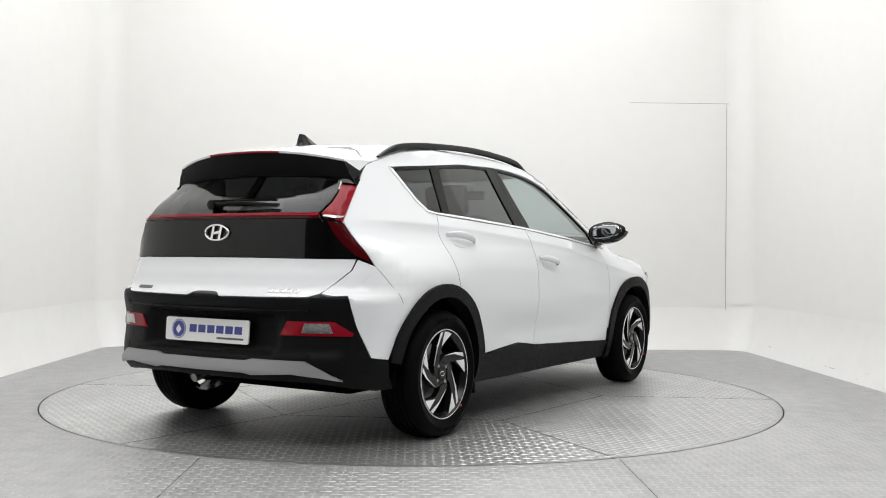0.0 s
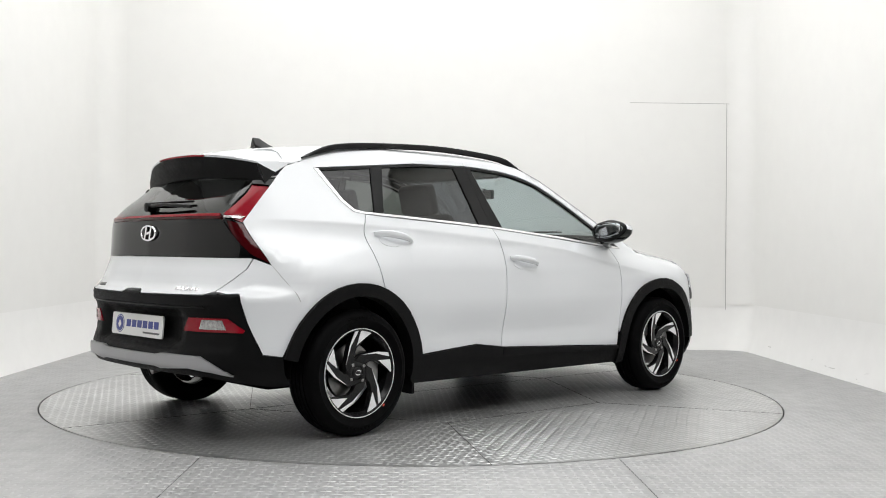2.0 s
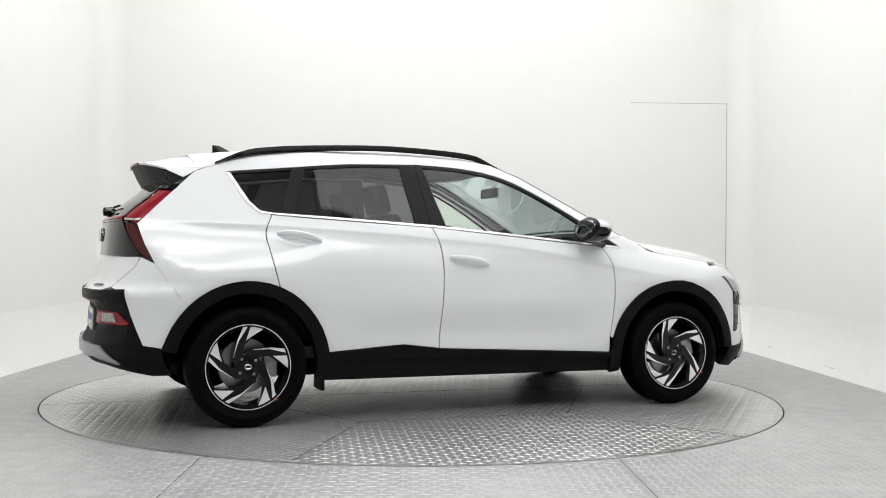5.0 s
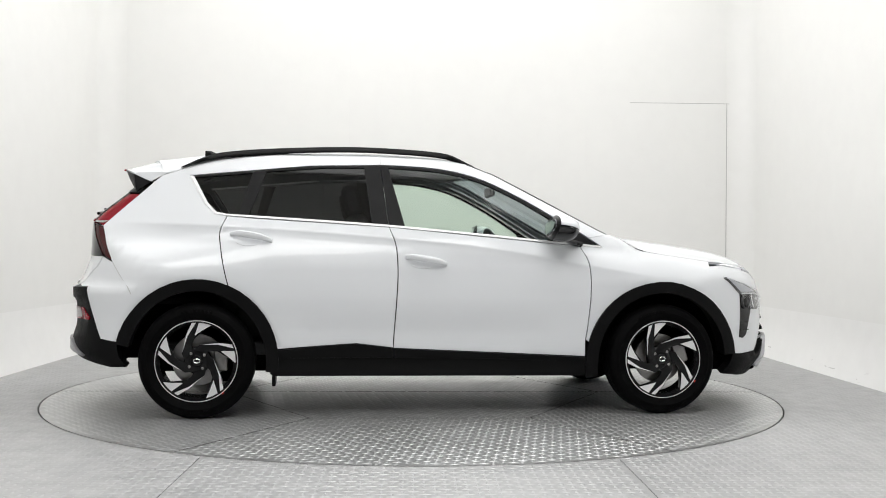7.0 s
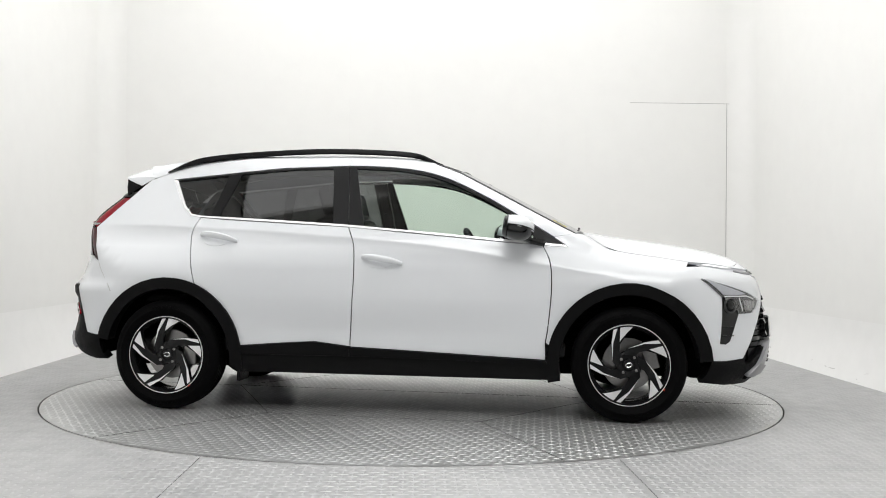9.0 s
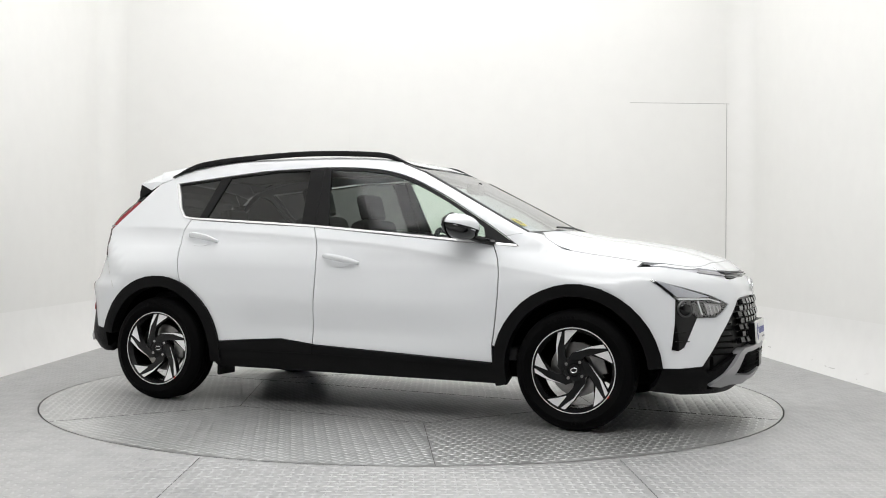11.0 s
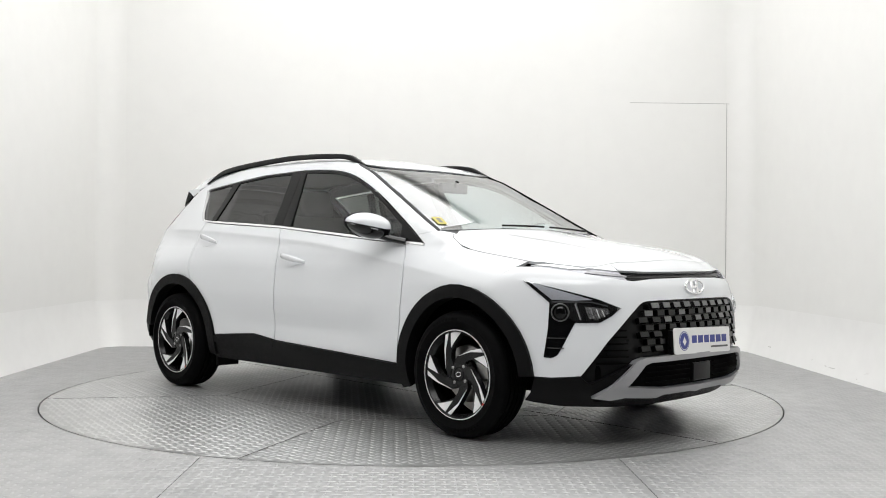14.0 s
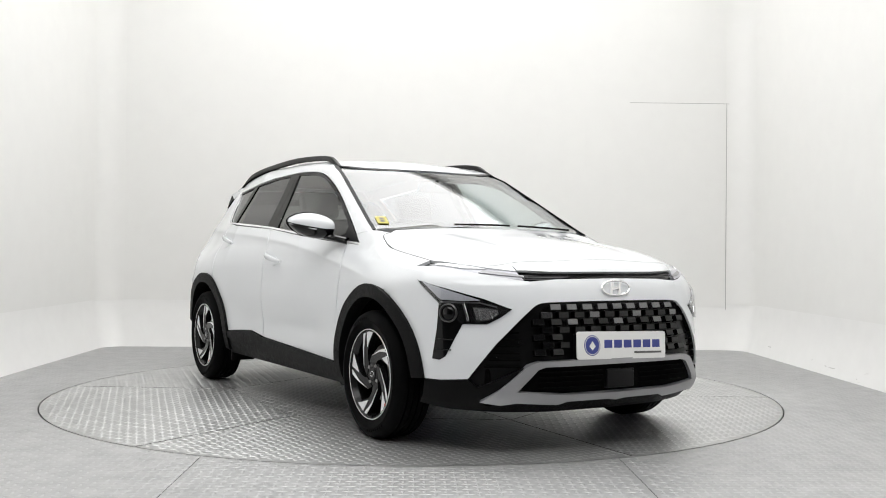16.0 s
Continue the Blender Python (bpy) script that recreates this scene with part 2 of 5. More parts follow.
def bar_field(keep, pitch, turn, seed, z0):
    """Small raised lozenges in a basket pattern over the area that keep() accepts, as arrays of points and faces."""
    n = int(11 / pitch)
    i, j = np.meshgrid(np.arange(-n, n), np.arange(-n, n), indexing="ij")
    i, j = i.ravel(), j.ravel()
    a = radians(turn)
    u, v = i * pitch, j * pitch
    x, y = u * math.cos(a) - v * math.sin(a), u * math.sin(a) + v * math.cos(a)
    ok = keep(x, y)
    x, y, par = x[ok], y[ok], ((i + j) % 2)[ok]
    ang = a + par * math.pi / 2
    L, W, H = pitch * 0.60, pitch * 0.25, 0.0022
    base = np.array([(-L, 0, 0), (0, -W, 0), (L, 0, 0), (0, W, 0), (-L * 0.62, 0, H), (0, -W * 0.42, H), (L * 0.62, 0, H), (0, W * 0.42, H)])
    c, s = np.cos(ang)[:, None], np.sin(ang)[:, None]
    P = np.stack([x[:, None] + c * base[:, 0] - s * base[:, 1], y[:, None] + s * base[:, 0] + c * base[:, 1], np.broadcast_to(z0 + base[:, 2], (len(x), 8))], -1).reshape(-1, 3)
    q = np.array([(4, 5, 6, 7), (0, 1, 5, 4), (1, 2, 6, 5), (2, 3, 7, 6), (3, 0, 4, 7)])
    F = (np.arange(len(x))[:, None, None] * 8 + q[None]).reshape(-1, 4)
    return P, F


def single_bars(parent, near, pitch, turn, mat):
    """The bars of one stretch as objects of their own on one shared mesh."""
    P, F = bar_field(lambda x, y: np.hypot(x, y) < pitch * 0.3, pitch, 0, 0, 0.0)
    one = bpy.data.meshes.new("tread_bar")
    one.from_pydata(P[:8].tolist(), [], [tuple(int(k) for k in f) for f in F[:5]])
    one.materials.append(mat)
    n, a = int(4 / pitch), radians(turn)
    for i in range(-n, n):
        for j in range(-n, n):
            x, y = i * pitch * math.cos(a) - j * pitch * math.sin(a), i * pitch * math.sin(a) + j * pitch * math.cos(a)
            if near(x, y):
                ob = new("tread_bar", one)
                ob.parent = parent
                ob.matrix_basis = pose(x, y, 0, 0, 0, turn + 90 * ((i + j) % 2))


def quads(name, P, F, mat, parent=None, label=""):
    me = bpy.data.meshes.new(name)
    me.vertices.add(len(P))
    me.vertices.foreach_set("co", P.astype(np.float32).ravel())
    me.loops.add(len(F) * 4)
    me.loops.foreach_set("vertex_index", F.astype(np.int32).ravel())
    me.polygons.add(len(F))
    me.polygons.foreach_set("loop_start", (np.arange(len(F)) * 4).astype(np.int32))
    me.update(calc_edges=True)
    return link(name, me, mat, parent, label)


def ring_floor():
    """The fixed steel-plate floor, with a round opening for the turntable."""
    bm = bmesh.new()
    N = 160
    inner = [bm.verts.new((math.cos(a) * (TABLE_R + 0.005), math.sin(a) * (TABLE_R + 0.005), 0)) for a in np.linspace(0, 2 * math.pi, N, endpoint=False)]
    outer = []
    for a in np.linspace(0, 2 * math.pi, N, endpoint=False):
        c, s = math.cos(a), math.sin(a)
        k = min(abs((X1 if c > 0 else X0) / c) if abs(c) > 1e-6 else 99, abs((YB if s > 0 else YF) / s) if abs(s) > 1e-6 else 99)
        outer.append(bm.verts.new((c * k, s * k, 0)))
    for k in range(N):
        bm.faces.new((inner[k], inner[(k + 1) % N], outer[(k + 1) % N], outer[k]))
    for x, y in ((X0, YB), (X1, YB), (X0, YF), (X1, YF)):
        near = sorted(outer, key=lambda v: (v.co.x - x) ** 2 + (v.co.y - y) ** 2)[:2]
        if (near[0].co - Vector((x, y, 0))).length > 1e-3:
            v = bm.verts.new((x, y, 0))
            try:
                bm.faces.new((near[0], near[1], v))
            except ValueError:
                pass
    low = [bm.verts.new((v.co.x, v.co.y, -0.06)) for v in inner]
    for k in range(N):
        bm.faces.new((inner[k], inner[(k + 1) % N], low[(k + 1) % N], low[k]))
    bm.normal_update()
    ob = part("floor", bm, FLOORPLATE, smooth=False)
    return tagged(ob, "grey worn aluminium tread-plate studio floor", "floor", kind="structure")


floor = ring_floor()


def near_floor(x, y):
    return (np.abs(x) < 0.36) & (y > -3.03) & (y < -2.36)


def keep_floor(x, y):
    r = np.hypot(x, y)
    return (r > TABLE_R + 0.03) & (x > X0 + 0.14) & (x < X1 - 0.14) & (y > -5.2) & (y < YB - 0.14) & (np.abs(x - 0.9) > 0.008) & (np.abs(x + 0.93) > 0.008) & ~near_floor(x, y)


P, F = bar_field(keep_floor, 0.041, 0, 3, 0.0)
tagged(quads("floor_tread", P, F, BAR, floor), kind="stuff")
single_bars(floor, near_floor, 0.041, 0, BAR)
# seams between the fixed sheets in front of the table
for x in (0.9, -0.93):
    bm = bmesh.new()
    box(bm, x - 0.001, x + 0.001, -6.3, -math.sqrt(TABLE_R ** 2 - x * x) - 0.02, 0.0005, 0.0015)
    part("sheet_joint", bm, GAP, floor, smooth=False)

bm = bmesh.new()
lathe(bm, [(TABLE_R + 0.25, 0), (0.001, 0)], 64, m=pose(0, 0, -0.06, 90, 0, 0))
tagged(part("pit", bm, GAP), "dark pit below the turntable", "pit", kind="structure")

table = tagged(new("turntable"), "round aluminium tread-plate turntable set flush in the floor", "turntable")
bm = bmesh.new()
N = 160
top = [bm.verts.new((TABLE_R * math.cos(a) * 0.998, TABLE_R * math.sin(a) * 0.998, 0)) for a in np.linspace(0, 2 * math.pi, N, endpoint=False)]
low = [bm.verts.new((v.co.x, v.co.y, -0.04)) for v in top]
bm.faces.new(top)
bm.faces.new(low[::-1])
for k in range(N):
    bm.faces.new((top[k], low[k], low[(k + 1) % N], top[(k + 1) % N]))
part("disc", bm, PLATE, table, smooth=False)
# a six-sided middle in two halves, and six sheets round it, each with its tread laid its own way
HEX_R, HEX_A = 1.20, -4.0
hex_pts = [(HEX_R * math.cos(radians(HEX_A + 60 * k)), HEX_R * math.sin(radians(HEX_A + 60 * k))) for k in range(6)]


def hex_sheet(x, y):
    """Which sheet a point of the table lies on: 0 to 5 round the rim, 6 and 7 in the middle, and -1 on a joint."""
    a = (np.degrees(np.arctan2(y, x)) - HEX_A) % 360
    k = (a // 60).astype(int)
    r = np.hypot(x, y)
    edge = r * np.cos(np.radians(a % 60 - 30)) - HEX_R * math.cos(radians(30))
    spoke = r * np.sin(np.radians(np.minimum(a % 60, 60 - a % 60)))
    across = r * np.sin(np.radians(a))
    n = np.where(edge > 0, k, np.where(across > 0, 6, 7))
    n = np.where((np.abs(edge) < 0.008) | ((edge > 0) & (spoke < 0.008)) | ((edge < 0) & (np.abs(across) < 0.008)), -1, n)
    return np.where(r < TABLE_R - 0.03, n, -1)


for k, turn in enumerate((58, 16, 64, 33, 76, 2, 22, 50)):
    P, F = bar_field(lambda x, y: hex_sheet(x, y) == k, 0.041, turn, 5, 0.0)
    tagged(quads("tread", P, F, TREAD, table), kind="stuff")
rim_pts = [(x * (TABLE_R - 0.01) / HEX_R, y * (TABLE_R - 0.01) / HEX_R) for x, y in hex_pts]
for p, q in [*zip(hex_pts, hex_pts[1:] + hex_pts[:1]), *zip(hex_pts, rim_pts), (hex_pts[0], hex_pts[3])]:
    n = math.hypot(q[0] - p[0], q[1] - p[1])
    bm = bmesh.new()
    box(bm, 0, n, -0.0012, 0.0012, 0.0005, 0.0015, 0.0, pose(p[0], p[1], 0, 0, 0, math.degrees(math.atan2(q[1] - p[1], q[0] - p[0]))))
    part("sheet_joint", bm, GAP, table, smooth=False)

# scuffs low on the east sweep and small dark specks on the plates
rng = random.Random(11)
for k in range(7):
    y, z = 0.35 + rng.random() ** 1.5 * 2.0, rng.uniform(0.012, 0.10)
    n = rng.uniform(0.015, 0.07)
    x = X1 - float(0.0005 + 0.075 * ((0.44 - z) / 0.44) ** 2) - 0.0015
    bm = bmesh.new()
    tilt = rng.uniform(-0.01, 0.01)
    vs = [bm.verts.new(p) for p in ((x, y - n, z - tilt), (x - 0.0005, y - n * 0.3, z + 0.003), (x, y + n, z + tilt), (x - 0.0005, y + n * 0.2, z - 0.003))]
    bm.faces.new(vs)
    tagged(part("scuff", bm, SCUFF, smooth=False), "grey rubber scuff on the white base sweep", "scuff", group="scuffs", kind="structure")


# ---- the car's form: one solid from four smooth limits (sides, top, front, rear); x forward, y left, z up ----
def curve1(pairs):
    """A smooth monotone curve through (x, y) pairs, as a function on arrays."""
    x, y = np.array([p[0] for p in pairs], float), np.array([p[1] for p in pairs], float)
    h, d = np.diff(x), np.diff(y) / np.diff(x)
    m = np.zeros(len(x))
    m[0], m[-1] = d[0], d[-1]
    for k in range(1, len(x) - 1):
        if d[k - 1] * d[k] > 0:
            a, b = 2 * h[k] + h[k - 1], h[k] + 2 * h[k - 1]
            m[k] = (a + b) / (a / d[k - 1] + b / d[k])

    def at(q):
        q = np.clip(q, x[0], x[-1])
        k = np.clip(np.searchsorted(x, q) - 1, 0, len(x) - 2)
        t = (q - x[k]) / h[k]
        return (y[k] * (1 + 2 * t) * (1 - t) ** 2 + h[k] * m[k] * t * (1 - t) ** 2 + y[k + 1] * t * t * (3 - 2 * t) + h[k] * m[k + 1] * t * t * (t - 1))
    return at


plan_w = curve1([(-2.2, 0.80), (-1.9, 0.825), (-1.6, 0.85), (-1.29, 0.862), (-0.8, 0.852), (0, 0.850), (0.85, 0.856), (1.29, 0.866), (1.6, 0.855), (1.9, 0.825), (2.2, 0.79)])
side_g = curve1([(0.1, -0.12), (0.2, -0.07), (0.3, -0.032), (0.4, -0.018), (0.52, -0.012), (0.66, 0), (0.8, 0.0), (0.88, -0.010), (0.95, -0.038), (1.0, -0.062), (1.1, -0.116), (1.25, -0.197), (1.38, -0.265), (1.44, -0.30), (1.55, -0.38)])
top_c = curve1([(-2.3, 1.25), (-1.85, 1.372), (-1.5, 1.440), (-1.2, 1.471), (-0.8, 1.493), (-0.4, 1.498), (0, 1.480), (0.2, 1.449), (0.34, 1.400)])
screen_c = curve1([(0.2, 1.465), (0.35, 1.395), (0.6, 1.270), (0.85, 1.141), (1.0, 1.064), (1.15, 0.985), (1.5, 0.80)])
hood_c = curve1([(0.8, 1.055), (1.0, 1.045), (1.1, 1.036), (1.2, 1.020), (1.3, 1.004), (1.5, 0.978), (1.75, 0.937), (1.92, 0.887), (2.02, 0.835), (2.1, 0.78), (2.3, 0.6)])
front_c = curve1([(0.1, 1.90), (0.18, 2.00), (0.25, 2.08), (0.32, 2.115), (0.42, 2.118), (0.55, 2.105), (0.68, 2.088), (0.75, 2.068), (0.81, 2.035), (0.9, 1.96), (1.1, 1.8)])
front_d = curve1([(0, 0), (0.3, 0.02), (0.45, 0.052), (0.55, 0.098), (0.65, 0.172), (0.72, 0.245), (0.8, 0.365), (0.85, 0.5), (0.95, 0.9)])
rear_c = curve1([(0.1, -1.86), (0.22, -1.93), (0.29, -2.01), (0.36, -2.06), (0.43, -2.06), (0.55, -2.05), (0.64, -2.06), (0.69, -2.062), (0.72, -2.025), (0.8, -1.99), (0.86, -1.968), (1.06, -1.955), (1.10, -1.925), (1.26, -1.735), (1.36, -1.665), (1.42, -1.63), (1.5, -1.55)])
rear_d = curve1([(0, 0), (0.3, 0.015), (0.45, 0.038), (0.6, 0.085), (0.7, 0.15), (0.77, 0.235), (0.83, 0.36), (0.88, 0.55), (0.95, 0.9)])


crease = curve1([(-2.2, 1.056), (-1.88, 1.053), (-1.4, 1.046), (-1.15, 1.036), (-0.7, 1.012), (-0.26, 0.981), (0.27, 0.933), (0.87, 0.836), (1.42, 0.755), (2.2, 0.70)])


def ramp(v, a, b):
    t = np.clip((v - a) / (b - a), 0, 1)
    return t * t * (3 - 2 * t)


def smin(a, b, k):
    h = np.clip(0.5 + 0.5 * (b - a) / k, 0, 1)
    return b + (a - b) * h - k * h * (1 - h)


def smax(a, b, k):
    return -smin(-a, -b, k)


def solid(p):
    """Above 0 inside the car's outer skin."""
    x, y, z = p[:, 0], np.abs(p[:, 1]), p[:, 2]
    w = plan_w(x) + side_g(z) - np.maximum(0, -0.9 - x) * 0.12 * ramp(z, 0.75, 1.0) - np.maximum(0, x - 0.3) * 0.10 * ramp(z, 0.72, 0.95)
    # the shoulder crease, with the flank falling in below it, and a hollow low on the doors
    d = crease(x) - z
    w = w - 0.024 * np.where(d > 0, (1 - np.exp(-np.maximum(d, 0) / 0.05)) * np.exp(-(d / 0.22) ** 2), 0) * ramp(x, -1.86, -1.4) * (1 - ramp(x, 0.95, 1.40))
    w = w - 0.012 * np.exp(-((z - 0.45) / 0.08) ** 2) * ramp(x, -0.95, -0.5) * (1 - ramp(x, 0.5, 0.85))
    roof = np.where(x < 0.2, top_c(x), 9.0) - 0.032 * (y / 0.6) ** 2
    screen = screen_c(x) - 0.042 * (y / 0.65) ** 2
    cabin = np.where(x < 0.2, smin(roof, screen_c(np.full_like(x, 0.2)) + (0.2 - x) * 0.5, 0.06), smin(top_c(x) - 0.032 * (y / 0.6) ** 2, screen, 0.03))
    cabin = np.where(x > 0.34, screen, cabin)
    hood = hood_c(x) - (0.03 + 0.07 * ramp(x, 1.0, 1.22)) * (y / 0.72) ** 2
    hood = hood + 0.012 * ramp(np.abs(y), 0.30, 0.42) * (1 - ramp(np.abs(y), 0.42, 0.60)) * ramp(x, 1.0, 1.3)
    top = smax(cabin, hood, 0.01)
    f = front_c(z) - front_d(y) - 0.5 * np.maximum(0, z - 0.76) * (y / 0.7) ** 2 - x
    r = x - rear_c(z) - rear_d(y) - 0.05 * ramp(z, 0.425, 0.465) * (1 - ramp(z, 0.59, 0.63)) * (1 - ramp(y, 0.33, 0.45)) - 0.016 * ramp(z, 0.42, 0.46) * (1 - ramp(z, 0.628, 0.640)) * (1 - ramp(y, 0.66, 0.74))
    s = smin((w - y), (top - z), 0.035)
    s = smin(s, f, 0.05)
    return smin(s, r, 0.04)


CENTRE = np.array((0.0, 0.0, 0.6))


def cast(P, d):
    """Where rays along d, through the points P, first meet the skin, and the normals there."""
    d = np.array(d, float)
    d /= np.linalg.norm(d)
    P = np.array(P, float)
    P = P - ((P - CENTRE) @ d)[:, None] * d
    hit, left, last = np.zeros(len(P)), np.arange(len(P)), -2.6
    for s in np.linspace(-2.6, 0.3, 34)[1:]:
        inside = solid(P[left] + s * d) > 0
        if inside.any():
            k = left[inside]
            a, b = np.full(len(k), last), np.full(len(k), s)
            for _ in range(16):
                mid = (a + b) / 2
                ok = solid(P[k] + mid[:, None] * d) > 0
                a, b = np.where(ok, a, mid), np.where(ok, mid, b)
            hit[k] = b
            left = left[~inside]
            if not len(left):
                break
        last = s
    S = P + hit[:, None] * d
    n = np.stack([solid(S - e) - solid(S + e) for e in np.eye(3) * 0.004], -1)
    return S, n / np.maximum(np.linalg.norm(n, axis=1, keepdims=True), 1e-9)


def spline(pts, n=6):
    """A smooth open line through the points."""
    p = [np.array(q, float) for q in pts]
    p = [2 * p[0] - p[1]] + p + [2 * p[-1] - p[-2]]
    out = []
    for k in range(1, len(p) - 2):
        for t in np.linspace(0, 1, n, endpoint=False):
            a, b, c, d = p[k - 1], p[k], p[k + 1], p[k + 2]
            out.append(0.5 * (2 * b + (c - a) * t + (2 * a - 5 * b + 4 * c - d) * t * t + (3 * b - a - 3 * c + d) * t ** 3))
    return [tuple(q) for q in out + [p[-2]]]


def within(poly, P):
    ok = np.zeros(len(P), bool)
    for (x0, y0), (x1, y1) in zip(poly, poly[1:] + poly[:1]):
        if abs(y1 - y0) < 1e-12:
            continue
        c = ((y0 > P[:, 1]) != (y1 > P[:, 1])) & (P[:, 0] < (x1 - x0) * (P[:, 1] - y0) / (y1 - y0) + x0)
        ok ^= c
    return ok


SIDE, FRONT, REAR, TOP, CORNER, TAILCORNER = (0, 1, 0), (-1, 0, 0), (1, 0, 0), (0, 0, -1), (-0.75, 0.66, 0), (0.75, 0.66, 0)


def lay(view, uv):
    """Outline points in a view's own two coordinates, as points in space."""
    if len(uv[0]) == 3:
        return [tuple(p) for p in uv]
    if view in (SIDE,):
        return [(x, -1, z) for x, z in uv]
    if view in (FRONT, REAR):
        return [(0, y, z) for y, z in uv]
    return [(x, y, 0) for x, y in uv]


def skin(view, uv, lift=0.0, depth=0.014, cell=0.045):
    """A sheet of the car's skin inside an outline, lifted by lift, with its edge turned in by depth: points, faces, normals."""
    poly = [Vector(p) for p in lay(view, uv)]
    d = Vector(view).normalized()
    e1 = (d.cross(Vector((0, 0, 1))) if abs(d.z) < 0.9 else Vector((1, 0, 0))).normalized()
    e2 = d.cross(e1)
    out = []
    for a, b in zip(poly, poly[1:] + poly[:1]):
        pa, pb = Vector((a.dot(e1), a.dot(e2))), Vector((b.dot(e1), b.dot(e2)))
        n = max(1, int(math.ceil((pb - pa).length / cell)))
        out += [tuple(pa.lerp(pb, k / n)) for k in range(n)]
    nb = len(out)
    q = np.array(out)
    g = np.stack(np.meshgrid(np.arange(q[:, 0].min() + cell / 2, q[:, 0].max(), cell), np.arange(q[:, 1].min() + cell / 2, q[:, 1].max(), cell)), -1).reshape(-1, 2)
    g = g[within(out, g)] if len(g) else g
    if len(g):
        near = np.sqrt(((g[:, None] - q[None]) ** 2).sum(-1)).min(1)
        g = g[near > cell * 0.35]
    if view == SIDE and np.ptp(q[:, 0]) > 0.4:
        xs = np.arange(-1.75, 1.35, 0.03)
        rows = np.concatenate([np.stack([xs, crease(xs) + dz], -1) for dz in (0.008, 0.0, -0.008, -0.03)])
        rows = np.stack([rows[:, 0] * e1.x, rows[:, 1] * e2.z], -1)
        rows = rows[within(out, rows)]
        if len(rows):
            rows = rows[np.sqrt(((rows[:, None] - q[None]) ** 2).sum(-1)).min(1) > 0.006]
            if len(rows) and len(g):
                g = g[np.sqrt(((g[:, None] - rows[None]) ** 2).sum(-1)).min(1) > 0.016]
            g = np.concatenate([g, rows])
    pts = [Vector(p) for p in out] + [Vector(p) for p in g]
    vs, _, fs, ov, _, _ = geometry.delaunay_2d_cdt(pts, [(k, (k + 1) % nb) for k in range(nb)], [], 1, 1e-6)
    V = np.array([(v.x, v.y) for v in vs])
    P = V[:, :1] * np.array(e1) + V[:, 1:] * np.array(e2)
    S, N = cast(P, view)
    where = {b: k for k, o in enumerate(ov) for b in o}
    first = [where[b] for b in range(nb) if b in where]
    top = S + lift * N
    low = S[first] - depth * N[first]
    faces = []
    for f in fs:
        a, b, c = (top[k] for k in f[:3])
        f = tuple(f)
        faces.append(f if np.dot(np.cross(b - a, c - a), N[f[0]]) > 0 else f[::-1])
    n0 = len(top)
    nb = len(first)
    pts3 = np.concatenate([top, top[first], low])
    ctr = top.mean(0)
    for k in range(nb):
        k2 = (k + 1) % nb
        faces.append((n0 + k, n0 + k2, n0 + nb + k2, n0 + nb + k))
    return pts3, faces, np.concatenate([N, np.zeros((2 * nb, 3))])


def sheet(name, mat, parent, pieces, label="", mirror=False, lift=0.0, depth=0.014, cell=0.045):
    """One part made of skin sheets: pieces are (view, outline). With mirror a second part is made on the other side."""
    PP, FF, NN, o = [], [], [], 0
    for view, uv in pieces:
        P, F, N = skin(view, uv, lift, depth, cell)
        PP.append(P), NN.append(N)
        FF += [tuple(k + o for k in f) for f in F]
        o += len(P)
    P, N = np.concatenate(PP), np.concatenate(NN)
    obs = []
    for s in ((1, -1) if mirror else (1,)):
        me = bpy.data.meshes.new(name)
        me.from_pydata((P * (1, s, 1)).tolist(), [], [f if s > 0 else f[::-1] for f in FF])
        me.polygons.foreach_set("use_smooth", [True] * len(me.polygons))
        me.normals_split_custom_set_from_vertices((N * (1, s, 1)).tolist())
        obs.append(link(name, me, mat, parent, label))
    return obs


car = tagged(new("car"), "white compact crossover car with black wheel-arch cladding on a turntable", "car")


def arc(cx, cz, rx, rz, a0, a1, n=22):
    return [(cx + rx * math.cos(radians(a)), cz + rz * math.sin(radians(a))) for a in np.linspace(a0, a1, n)]


HUB_R, HUB_F, HUB_Z = -1.29, 1.29, 0.308
# outlines shared by neighbouring side panels
dlo_top = spline([(-1.36, 1.318), (-1.0, 1.352), (-0.63, 1.388), (-0.3, 1.396), (0.02, 1.380), (0.25, 1.330), (0.48, 1.226), (0.68, 1.112), (0.83, 1.023), (0.955, 0.942)], 4)
belt = [(-1.27, 1.155), (-1.215, 1.105), (-1.15, 1.095), (-0.60, 1.065), (-0.27, 1.045), (0.15, 1.010), (0.62, 0.968), (0.955, 0.940)]


def on_belt(x):
    return float(np.interp(x, [p[0] for p in belt[2:]], [p[1] for p in belt[2:]]))


def on_top(x):
    return float(np.interp(x, [p[0] for p in dlo_top], [p[1] for p in dlo_top]))


shut_r = spline([(-1.15, 1.091), (-1.185, 1.004), (-1.175, 0.913), (-1.15, 0.791), (-1.130, 0.715)], 4)
shut_b = spline([(-0.262, 1.040), (-0.225, 0.94), (-0.215, 0.80), (-0.220, 0.66), (-0.236, 0.40)], 4)
shut_f = spline([(0.825, 0.947), (0.868, 0.85), (0.876, 0.70), (0.858, 0.50), (0.845, 0.42)], 4)
ARCH_R = arc(HUB_R, 0.30, 0.432, 0.448, 14, 166)      # outer edge of the cladding, front to rear
ARCH_F = arc(HUB_F, 0.30, 0.440, 0.446, 12, 166)
G = 0.003


def off(pts, dx=0.0, dz=0.0):
    return [(x + dx, z + dz) for x, z in pts]


